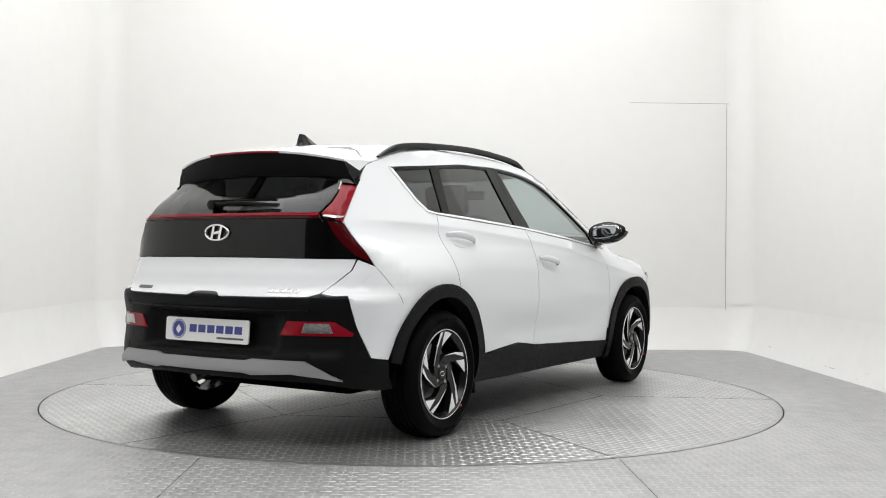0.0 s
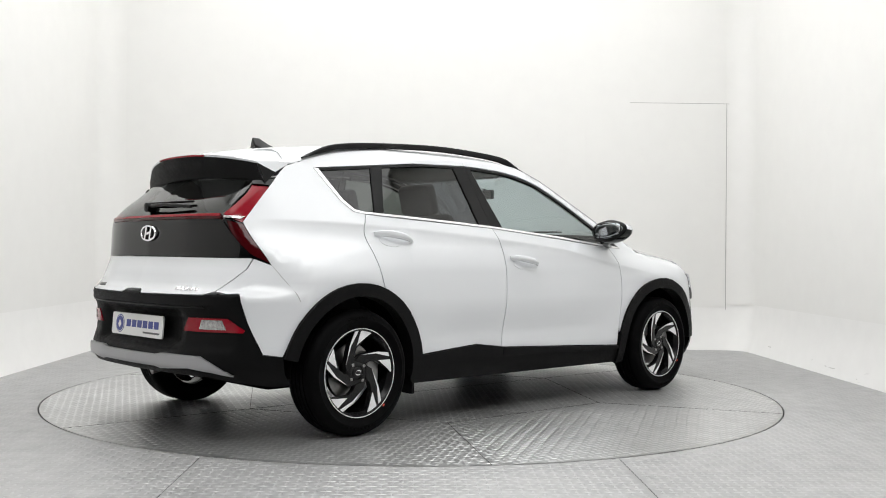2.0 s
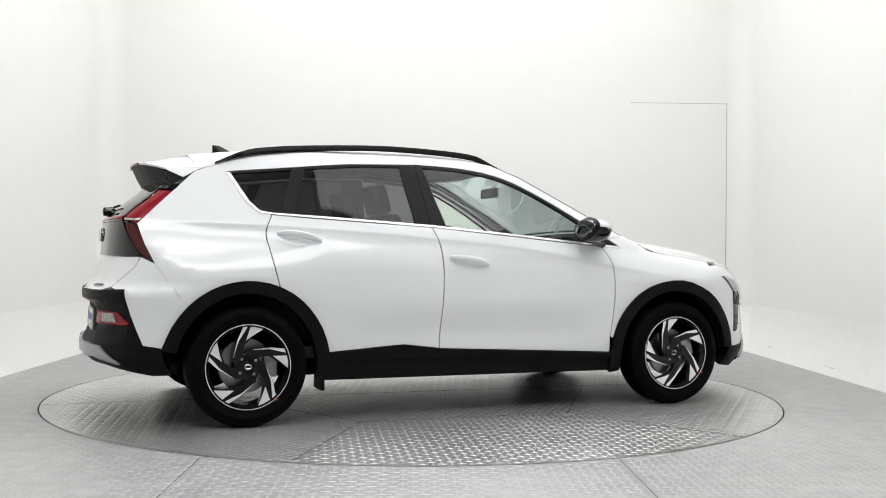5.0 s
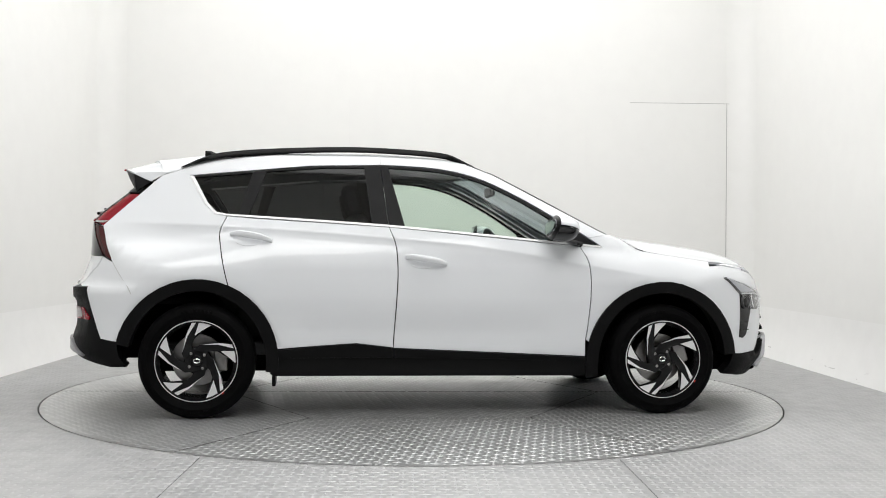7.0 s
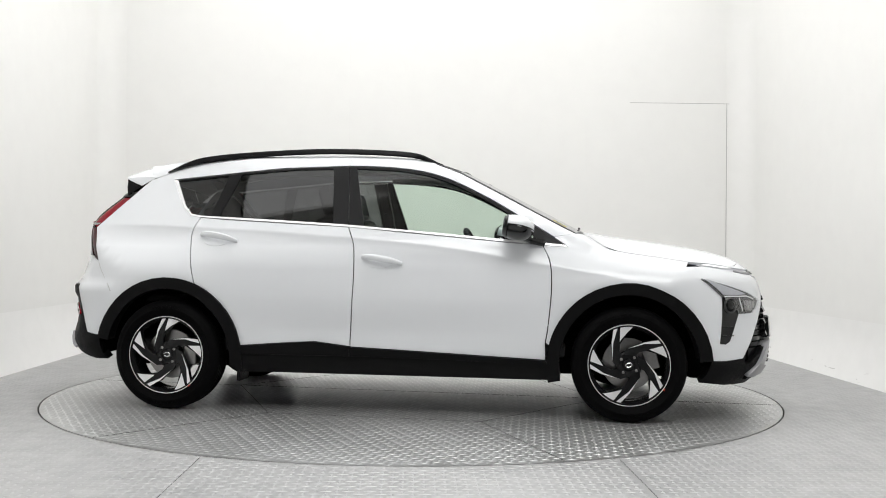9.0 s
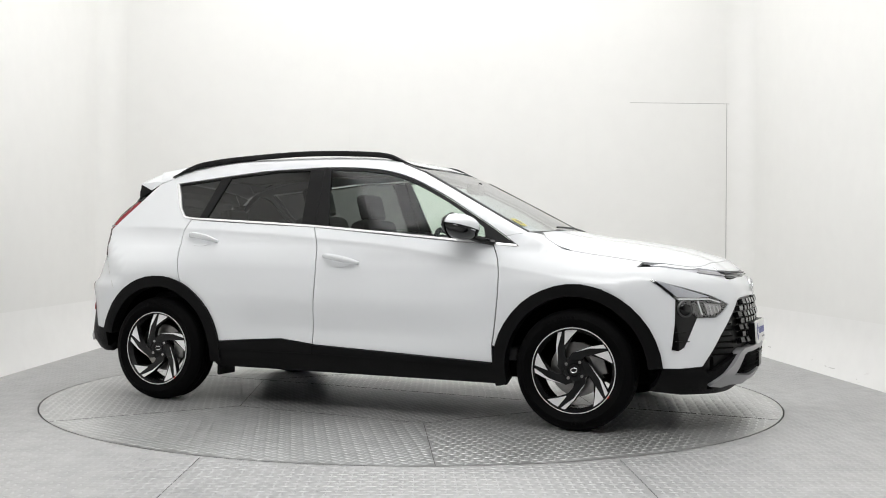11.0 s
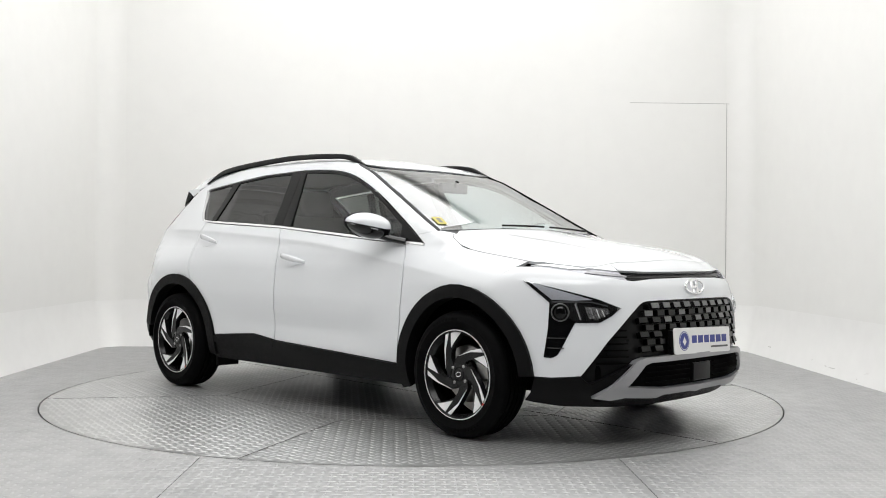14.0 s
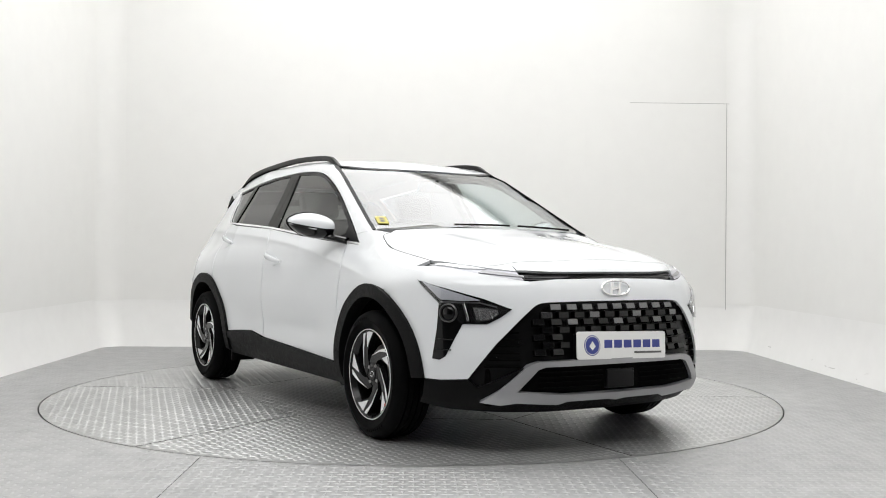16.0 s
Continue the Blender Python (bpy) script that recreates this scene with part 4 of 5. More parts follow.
def number_plate(m, parent, w=0.52, h=0.112):
    """A dealer's show plate: white, with a blue disc, blue letter-sized bars and a small dark bar."""
    bm = bmesh.new()
    c = 0.012
    poly = []
    for cx, cz, a0 in ((w / 2 - c, h / 2 - c, 0), (-w / 2 + c, h / 2 - c, 90), (-w / 2 + c, -h / 2 + c, 180), (w / 2 - c, -h / 2 + c, 270)):
        poly += [(cx + c * math.cos(radians(a)), cz + c * math.sin(radians(a))) for a in np.linspace(a0, a0 + 90, 5)]
    prism(bm, poly, 0.007, m)
    pl = part("show_plate", bm, PLATEWHITE, parent, "white dealer show plate with blue printing")
    bm = bmesh.new()
    prism(bm, [(-0.178 + 0.046 * math.cos(a), 0.046 * math.sin(a)) for a in np.linspace(0, 2 * math.pi, 28, endpoint=False)], 0.0007, m @ Matrix.Translation((0, 0, 0.0012)))
    part("disc", bm, BLUE, pl, "blue printed disc")
    ring = bmesh.new()
    prism(ring, [(-0.178 + 0.042 * math.cos(a), 0.042 * math.sin(a)) for a in np.linspace(0, 2 * math.pi, 28, endpoint=False)], 0.0004, m @ Matrix.Translation((0, 0, 0.0018)))
    part("disc_ring", ring, PLATEWHITE, pl)
    core = bmesh.new()
    prism(core, [(-0.178 + 0.039 * math.cos(a), 0.039 * math.sin(a)) for a in np.linspace(0, 2 * math.pi, 28, endpoint=False)], 0.0004, m @ Matrix.Translation((0, 0, 0.0024)))
    part("disc_core", core, BLUE, pl)
    bm = bmesh.new()
    prism(bm, [(-0.196, -0.004), (-0.178, -0.022), (-0.160, -0.004), (-0.178, 0.020)], 0.0004, m @ Matrix.Translation((0, 0, 0.003)))
    part("disc_mark", bm, PLATEWHITE, pl, smooth=False)
    for k in range(6):
        u = -0.108 + k * 0.0575
        bm = bmesh.new()
        prism(bm, [(u, -0.012), (u + 0.046, -0.012), (u + 0.046, 0.024), (u, 0.024)], 0.0006, m @ Matrix.Translation((0, 0, 0.0012)))
        part("print_bar", bm, BLUE, pl, smooth=False)
    bm = bmesh.new()
    prism(bm, [(0.07, -0.038), (0.236, -0.038), (0.236, -0.029), (0.07, -0.029)], 0.0006, m @ Matrix.Translation((0, 0, 0.0012)))
    part("print_line", bm, BADGEGREY, pl, smooth=False)
    return pl


FACE_FRONT = Matrix(((0, 0, 1, 0), (1, 0, 0, 0), (0, 1, 0, 0), (0, 0, 0, 1)))
FACE_REAR = Matrix(((0, 0, -1, 0), (-1, 0, 0, 0), (0, 1, 0, 0), (0, 0, 0, 1)))
number_plate(pose(2.128, 0.004, 0.486, -1.5, -4, 0) @ FACE_FRONT, car, 0.524, 0.124)
bm = bmesh.new()
box(bm, 2.085, 2.120, -0.255, 0.265, 0.428, 0.544, 0.01)
part("plate_holder", bm, TRIM, car, "black plate holder")
number_plate(pose(-2.018, 0.012, 0.526, 0, 4, 0) @ FACE_REAR, car, 0.532, 0.110)


def oval_badge(c, view, face, w, h):
    """A chrome oval ring with a slanted bar pair, as a plain shape."""
    P, n = cast([c], view)
    m = Matrix.Translation(Vector(P[0]) + Vector(n[0]) * 0.006) @ face
    pts = [m @ Vector((w / 2 * math.cos(a), h / 2 * math.sin(a), 0)) for a in np.linspace(0, 2 * math.pi, 40)]
    bm = bmesh.new()
    tube(bm, pts, 0.0055, 8)
    badge = part("badge", bm, CHROME, car, "oval chrome badge")
    for u0, u1 in ((-0.030, -0.018), (0.018, 0.030)):
        bm = bmesh.new()
        prism(bm, [(u0 - 0.010, -h * 0.42), (u0 + 0.004, -h * 0.42), (u1 + 0.008, h * 0.42), (u1 - 0.006, h * 0.42)], 0.008, m @ Matrix.Translation((0, 0, 0.003)))
        part("badge_bar", bm, CHROME, badge)
    bm = bmesh.new()
    prism(bm, [(-0.026, -0.010), (0.026, -0.002), (0.026, 0.010), (-0.026, 0.002)], 0.008, m @ Matrix.Translation((0, 0, 0.002)))
    part("badge_bar", bm, CHROME, badge)


oval_badge((0, 0.005, 0.742), FRONT, pose(0, 0, 0, 0, -12, 0) @ FACE_FRONT, 0.165, 0.068)
oval_badge((0, 0.0, 0.985), REAR, FACE_REAR, 0.145, 0.072)

# ---- rear end ----
glass_top = spline([(-0.526, 1.240), (-0.35, 1.285), (0, 1.300), (0.35, 1.285), (0.526, 1.240)], 5)
sheet("rear_window", TINT, car, [(REAR, glass_top + [(0.553, 1.180), (0.563, 1.130), (0.546, 1.080), (0, 1.080), (-0.546, 1.080), (-0.563, 1.130), (-0.553, 1.180)])], "dark tinted rear window", lift=-0.003, depth=0.003, cell=0.05)
bar = sheet("light_bar", DARKRED, car, [(REAR, both([(-0.545, 1.076), (-0.2, 1.077)]) + both([(-0.555, 1.050), (-0.2, 1.052)])[::-1])], "slim dark red light bar across the tailgate", lift=0.001, depth=0.02)[0]
sheet("light_line", RED, bar, [(REAR, both([(-0.545, 1.074), (-0.2, 1.075)]) + both([(-0.547, 1.063), (-0.2, 1.064)])[::-1])], "bright red upper strip", lift=0.003, depth=0.004)
sheet("tailgate_panel", GLOSS, car, [(REAR, both([(-0.56, 1.047), (-0.2, 1.049)]) + both([(-0.71, 0.869), (-0.60, 0.868), (-0.2, 0.872)])[::-1])], "gloss black tailgate panel", lift=0.0, depth=0.02, cell=0.05)
gate_low = [(-0.705, 0.865), (-0.695, 0.815), (-0.655, 0.765), (-0.605, 0.712), (-0.565, 0.697), (-0.10, 0.692), (-0.075, 0.708), (-0.05, 0.712)]
sheet("tailgate", PAINT, car, [(REAR, gate_low + [(-y, z) for y, z in gate_low][::-1] + [(0.6, 0.865), (0.2, 0.868), (-0.2, 0.868), (-0.6, 0.865)])], "glossy white tailgate", depth=0.02, cell=0.035)
border = [(-1.885, 0.705), (-1.865, 0.60), (-1.83, 0.50), (-1.80, 0.425)]
wrap = at_side([(-1.745, 0.832), (-1.765, 0.80), (-1.82, 0.76), (-1.885, 0.705)]) + at_rear([(-0.67, 0.702), (-0.612, 0.712), (-0.66, 0.765), (-0.70, 0.815), (-0.712, 0.863)])
sheet("rear_corner_panel", PAINT, car, [(TAILCORNER, wrap)], "glossy white rear corner", True, cell=0.03)
for s in (1, -1):
    bm = bmesh.new()
    tube(bm, [(x, y * s, z) for x, y, z in at_side(spline([(-1.742, 0.828), (-1.70, 0.765), (-1.655, 0.705), (-1.635, 0.665)], 5))], 0.0014, 6)
    part("bumper_joint", bm, SEAM, car, "fine shut line below the tail lamp")
upper_in = at_rear([(-0.553, 1.078), (-0.570, 1.130), (-0.560, 1.180), (-0.538, 1.222)])
up_out = at_side([(-1.635, 1.215), (-1.66, 1.192), (-1.72, 1.135), (-1.823, 1.037)])
mid_in = at_rear([(-0.60, 1.058)])
sheet("window_corner", GLOSS, car, [(TAILCORNER, at_rear([(-0.540, 1.224), (-0.528, 1.240)]) + at_side([(-1.605, 1.246), (-1.632, 1.219)]))], "gloss black corner beside the rear window", True, lift=0.002, depth=0.02, cell=0.03)
tails = sheet("tail_lamp", RED, car, [(TAILCORNER, upper_in + up_out + mid_in)], "red wedge-shaped tail lamp", True, lift=-0.008, depth=0.03, cell=0.03)
low_out = at_side([(-1.823, 1.034), (-1.79, 0.93), (-1.748, 0.836)])
low_in = at_rear([(-0.70, 0.866), (-0.665, 0.90), (-0.60, 0.98), (-0.56, 1.052)])
for ob, s in zip(tails, (1, -1)):
    view = (0.75, 0.66 * s, 0)

    def mir(pts):
        return [(x, y * s, z) for x, y, z in pts]
    sheet("lower_lens", GLOSS, ob, [(view, mir(low_out + low_in))], "black smoked lower lens", lift=-0.008, depth=0.03, cell=0.03)
    sheet("stop_light", DARKRED, ob, [(view, mir(at_side([(-1.819, 1.028), (-1.788, 0.928), (-1.752, 0.845)]) + at_rear([(-0.705, 0.880), (-0.655, 0.930), (-0.615, 0.985), (-0.585, 1.043)])))], "dark red stop light", lift=-0.005, depth=0.003, cell=0.03)
    sheet("reversing_light", LAMPGREY, ob, [(view, mir(at_rear([(-0.565, 1.068), (-0.565, 1.056), (-0.63, 1.052), (-0.63, 1.064)])))], "clear reversing light strip", lift=-0.003, depth=0.004, cell=0.03)
tip = [(-1.80 + 0.12 * abs(y / 0.53) ** 2.2, y, 1.386 - 0.050 * abs(y / 0.53) ** 2.4) for y in np.linspace(-0.53, 0.53, 25)]
under = [(-1.735 + 0.075 * abs(y / 0.575) ** 2.2, y, 1.270 - 0.040 * abs(y / 0.575) ** 2.4) for y in np.linspace(-0.575, 0.575, 25)]
root = [tuple(p) for p in cast([(-1.50 + 0.03 * abs(y / 0.54) ** 2, y, 0) for y in np.linspace(-0.545, 0.545, 25)], TOP)[0]]
deep = [tuple(p) for p in cast([(0, y, 1.30 - 0.05 * abs(y / 0.52) ** 2) for y in np.linspace(-0.52, 0.52, 25)], REAR)[0]]


def loft(rows):
    bm = bmesh.new()
    vv = [[bm.verts.new(p) for p in r] for r in rows]
    for a, b in zip(vv, vv[1:]):
        for k in range(len(a) - 1):
            bm.faces.new((a[k], a[k + 1], b[k + 1], b[k]))
    return bm


mid = [tuple((np.array(a) * 0.5 + np.array(b) * 0.5) + np.array((0, 0, 0.004))) for a, b in zip(root, tip)]
bm = loft([[tuple(np.array(p) + np.array((0.02, 0, 0.002))) for p in root], mid, tip, [tuple(np.array(p) + np.array((0.004, 0, -0.012))) for p in tip]])
spoiler = part("spoiler", bm, PAINT, car, "white roof spoiler with a black underside")
bm = loft([[tuple(np.array(p) + np.array((0.002, 0, -0.010))) for p in tip], [tuple((np.array(a) * 0.5 + np.array(b) * 0.5) + np.array((-0.006, 0, 0))) for a, b in zip(tip, under)], under, [tuple(np.array(p) + np.array((0.012, 0, -0.004))) for p in under], [tuple(np.array(p) + np.array((0.03, 0, 0.0))) for p in deep]])
for k in (0, 24):
    s = -1 if k == 0 else 1
    a, b, c, d = Vector(tip[k]), Vector(under[k]), Vector(tuple(cast([(-1.585, -1, 1.285)], SIDE)[0][0])), Vector(root[k])
    c.y = abs(c.y) * s
    vs = [bm.verts.new(p) for p in (a + Vector((0, s * 0.004, -0.006)), b, c + Vector((0, s * 0.006, 0)))]
    bm.faces.new(vs)
part("spoiler_underside", bm, PLASTIC, spoiler, "gloss black spoiler underside")
bm = loft([[root[0], mid[0], tip[0]], [tuple(cast([(-1.50, -1, 1.335)], SIDE)[0][0]), tuple(cast([(-1.585, -1, 1.288)], SIDE)[0][0]), (tip[0][0], tip[0][1] - 0.002, tip[0][2] - 0.008)]])
part("spoiler_end", bm, PAINT, spoiler)
bm = loft([[(x, -y, z) for x, y, z in (root[0], mid[0], tip[0])], [(x, -y, z) for x, y, z in (tuple(cast([(-1.50, -1, 1.335)], SIDE)[0][0]), tuple(cast([(-1.585, -1, 1.288)], SIDE)[0][0]), (tip[0][0], tip[0][1] - 0.002, tip[0][2] - 0.008))]])
part("spoiler_end", bm, PAINT, spoiler)
bm = bmesh.new()
tube(bm, [(-1.803 + 0.11 * abs(y / 0.55) ** 2.2, y, 1.379 - 0.048 * abs(y / 0.55) ** 2.4) for y in np.linspace(-0.22, 0.22, 12)], 0.006, 8)
part("high_stop_light", bm, RED, spoiler, "red high stop light")

# rear bumper
sheet_low = at_side([(-1.885, 0.702), (-1.868, 0.60), (-1.833, 0.50), (-1.803, 0.421), (-1.712, 0.408), (-1.70, 0.33), (-1.66, 0.275), (-1.75, 0.272)])
tc = at_rear([(-0.578, z) for z in np.linspace(0.315, 0.697, 24)] + [(-0.67, 0.699)]) + sheet_low
sheet("rear_bumper", PLASTIC, car, [(REAR, [(-0.58, 0.695), (-0.565, 0.692), (-0.10, 0.688), (-0.07, 0.700)] + [(0.07, 0.700), (0.10, 0.688), (0.565, 0.692), (0.58, 0.695), (0.58, 0.315), (0.3, 0.318), (-0.3, 0.318), (-0.58, 0.315)]),
      (TAILCORNER, tc), ((0.75, -0.66, 0), [(x, -y, z) for x, y, z in tc])], "grained black rear bumper", depth=0.05, cell=0.035)
rs = [(-0.70, 0.330), (-0.63, 0.375), (-0.56, 0.412), (-0.30, 0.414), (-0.26, 0.404), (-0.05, 0.404)]
rl = [(-0.05, 0.352), (-0.26, 0.352), (-0.30, 0.346), (-0.50, 0.356), (-0.62, 0.346)]
sheet("skid_plate", SILVER, car, [(REAR, rs + [(-y, z) for y, z in rs][::-1] + [(-y, z) for y, z in rl[::-1]] + rl)], "silver painted rear skid plate", lift=0.014, depth=0.03, cell=0.03)
fogs = sheet("fog_lamp", RED, car, [(TAILCORNER, at_rear([(-0.425, 0.523), (-0.465, 0.588), (-0.665, 0.588), (-0.735, 0.535), (-0.73, 0.523)]))], "red rear reflector lamp with clear insert", True, lift=0.006, depth=0.03, cell=0.03)
for ob, s in zip(fogs, (1, -1)):
    sheet("insert", LAMPGREY, ob, [((0.75, 0.66 * s, 0), [(x, y * s, z) for x, y, z in at_rear([(-0.53, 0.535), (-0.545, 0.580), (-0.645, 0.580), (-0.66, 0.535)])])], "clear reversing lamp insert", lift=0.009, depth=0.004, cell=0.02)
sheet("bumper_shelf", TRIM, car, [(REAR, [(-0.57, 0.64), (0.57, 0.64), (0.56, 0.632), (-0.56, 0.632)])], lift=0.002, depth=0.01)
# rear badges as plain bars
for y0, n, wd in ((0.50, 7, 0.011), (-0.37, 5, 0.026)):
    for k in range(n):
        yy = y0 - k * (wd + 0.006)
        P, nn = cast([(0, yy, 0.718)], REAR)
        bm = bmesh.new()
        box(bm, -0.004, 0.004, -wd / 2, wd / 2, -0.009, 0.009, 0.002, Matrix.Translation(Vector(P[0]) + Vector(nn[0]) * 0.003) @ pose(0, 0, 0, 0, math.degrees(math.atan2(nn[0][2], -nn[0][0])), 0))
        part("badge_bar", bm, BADGEGREY if n == 7 else CHROME, car)
# wiper on the rear window
a, b = cast([(0, 0.06, 1.118), (0, -0.33, 1.112)], REAR)[0]
bm = bmesh.new()
tube(bm, [Vector(a) + Vector((-0.03, 0, 0.004)), Vector(a) * 0.6 + Vector(b) * 0.4 + Vector((-0.035, 0, 0.012)), Vector(b) + Vector((-0.02, 0, 0))], 0.009, 8)
lathe(bm, [(0.0005, -0.05), (0.024, -0.045), (0.028, 0.0)], 16, m=Matrix.Translation(a) @ pose(0, 0, 0, 0, 0, 90) @ pose(0, 0, 0, 0, 0, 180))
wiper = part("rear_wiper", bm, TRIM, car, "black rear wiper")
bm = bmesh.new()
tube(bm, [Vector(p) + Vector((-0.012, 0, 0.004)) for p in cast([(0, y, 1.135) for y in np.linspace(0.10, -0.30, 8)], REAR)[0]], 0.006, 6)
part("blade", bm, RUBBER, wiper)


# ---- wheels ----
def build_wheel():
    """A wheel about its own axle (the y axis), outer side towards -y, centred on the tyre's middle."""
    R, W = 0.309, 0.098
    rim_r = 0.213
    bm = bmesh.new()
    prof = [(rim_r, 0.085), (rim_r + 0.012, 0.093), (rim_r + 0.05, 0.101), (R - 0.03, 0.098), (R - 0.010, 0.085), (R - 0.002, 0.066)]
    for y in (0.045, 0.015, -0.015, -0.045):
        prof += [(R, y + 0.010), (R, y + 0.004), (R - 0.008, y + 0.003), (R - 0.008, y - 0.003), (R, y - 0.004), (R, y - 0.010)]
    prof += [(R - 0.002, -0.066), (R - 0.010, -0.085), (R - 0.030, -0.098), (rim_r + 0.052, -0.101), (rim_r + 0.050, -0.103), (rim_r + 0.044, -0.103), (rim_r + 0.042, -0.101), (rim_r + 0.012, -0.093), (rim_r, -0.085)]
    rim_bm = bmesh.new()
    lathe(rim_bm, [(rim_r - 0.006, 0.085), (rim_r - 0.016, 0.06), (rim_r - 0.016, -0.068), (rim_r - 0.002, -0.082), (rim_r + 0.004, -0.089), (rim_r + 0.002, -0.093), (rim_r - 0.004, -0.092), (rim_r - 0.007, -0.086), (rim_r - 0.020, -0.066)], 72)
    wheel = part("wheel", rim_bm, DARKALLOY, car, "five-spoke two-tone alloy wheel")
    lathe(bm, prof, 96)
    tyre = part("tyre", bm, RUBBER, wheel, "black road tyre")
    # raised unreadable lettering on the side of the tyre, as plain bars
    for a0 in (0, 180):
        for k in range(8):
            bm = bmesh.new()
            box(bm, -0.007, 0.007, -0.1025, -0.0995, -0.008, 0.008, 0.001, pose(0, 0, 0, 0, a0 + k * 4.6 - 16, 0) @ Matrix.Translation((0, 0, 0.268)))
            part("letter_bar", bm, RUBBER, tyre)
    bm = bmesh.new()
    lathe(bm, [(rim_r - 0.0005, -0.0925), (rim_r + 0.004, -0.0935), (rim_r + 0.0055, -0.090)], 72)
    part("rim_edge", bm, ALLOY, wheel, "bright machined rim edge")
    face = Matrix(((1, 0, 0, 0), (0, 0, -1, 0), (0, 1, 0, 0), (0, 0, 0, 1)))

    def rot(pts, a):
        c, s = math.cos(a), math.sin(a)
        return [(u * c - v * s, u * s + v * c) for u, v in pts]

    def polar(r, deg):
        return (r * math.cos(radians(deg)), r * math.sin(radians(deg)))
    for k in range(5):
        a = math.radians(72 * k)
        # dark spoke body, swept like a pinwheel
        bm = bmesh.new()
        body = [polar(0.062, 178), polar(0.088, 153), polar(0.150, 113), polar(0.207, 98), polar(0.209, 83), polar(0.209, 67), polar(0.165, 78), polar(0.120, 97), polar(0.088, 108), polar(0.062, 112)]
        prism(bm, rot(body, a), 0.030, Matrix.Translation((0, -0.070, 0)) @ face)
        for v in bm.verts:
            r = math.hypot(v.co.x, v.co.z)
            v.co.y -= 0.012 * min(1, r / 0.2)
        part("spoke", bm, DARKALLOY, wheel, "dark lacquered swept spoke")
        # bright machined faces: a slim blade and a broad wedge
        bm = bmesh.new()
        blade = [polar(0.088, 151), polar(0.150, 112), polar(0.207, 97.5), polar(0.2075, 91), polar(0.140, 111)]
        prism(bm, rot(blade, a), 0.004, Matrix.Translation((0, -0.071, 0)) @ face)
        for v in bm.verts:
            v.co.y -= 0.013 * min(1, math.hypot(v.co.x, v.co.z) / 0.2)
        part("spoke_face", bm, ALLOY, wheel, "bright machined spoke blade")
        bm = bmesh.new()
        wedge = [polar(0.136, 95), polar(0.207, 87), polar(0.2085, 78), polar(0.208, 68), polar(0.172, 78)]
        prism(bm, rot(wedge, a), 0.004, Matrix.Translation((0, -0.071, 0)) @ face)
        for v in bm.verts:
            v.co.y -= 0.013 * min(1, math.hypot(v.co.x, v.co.z) / 0.2)
        part("spoke_face", bm, ALLOY, wheel, "bright machined spoke wedge")
    bm = bmesh.new()
    lathe(bm, [(0.070, -0.03), (0.070, -0.064), (0.060, -0.071), (0.034, -0.072), (0.032, -0.069), (0.0005, -0.068)], 40)
    part("hub", bm, DARKALLOY, wheel, "dark wheel hub")
    bm = bmesh.new()
    lathe(bm, [(0.030, -0.066), (0.030, -0.072), (0.027, -0.075), (0.0005, -0.0765)], 32)
    cap = part("centre_cap", bm, DARKALLOY, wheel, "dark centre cap with a bright oval")
    for k in range(4):
        x, z = polar(0.050, 90 * k + 38)
        bm = bmesh.new()
        lathe(bm, [(0.0085, -0.062), (0.0085, -0.074), (0.005, -0.077), (0.0005, -0.077)], 6, m=Matrix.Translation((x, 0, z)))
        part("wheel_nut", bm, STEEL, wheel, "steel wheel nut")
    bm = bmesh.new()
    tube(bm, [(0.017 * math.cos(a), -0.0765, 0.011 * math.sin(a)) for a in np.linspace(0, 2 * math.pi, 20)], 0.0018, 6)
    part("cap_badge", bm, CHROME, wheel)
    bm = bmesh.new()
    lathe(bm, [(0.072, -0.012), (0.138, -0.012), (0.140, -0.009), (0.140, 0.010), (0.138, 0.012), (0.070, 0.012)], 48)
    part("brake_disc", bm, STEEL, wheel, "steel brake disc")
    bm = bmesh.new()
    box(bm, 0.085, 0.16, -0.04, 0.03, -0.06, 0.065, 0.012)
    part("brake_caliper", bm, STEEL, wheel, "grey brake caliper")
    bm = bmesh.new()
    box(bm, -0.006, 0.006, -0.1035, -0.099, 0.217, 0.224, 0.001, pose(0, 0, 0, 0, 140, 0))
    part("paint_dot", bm, ORANGE, wheel, "small red paint mark")
    return wheel


WHEEL_Y = 0.770
wheel = build_wheel()
wheel.matrix_basis = pose(HUB_R, -WHEEL_Y, 0.310, 0, 0, 0)
copy_thing(wheel, pose(HUB_F, -WHEEL_Y, 0.310, 0, -16, 0))
copy_thing(wheel, pose(HUB_R, WHEEL_Y, 0.310, 0, 30, 180))
copy_thing(wheel, pose(HUB_F, WHEEL_Y, 0.310, 0, 55, 180))

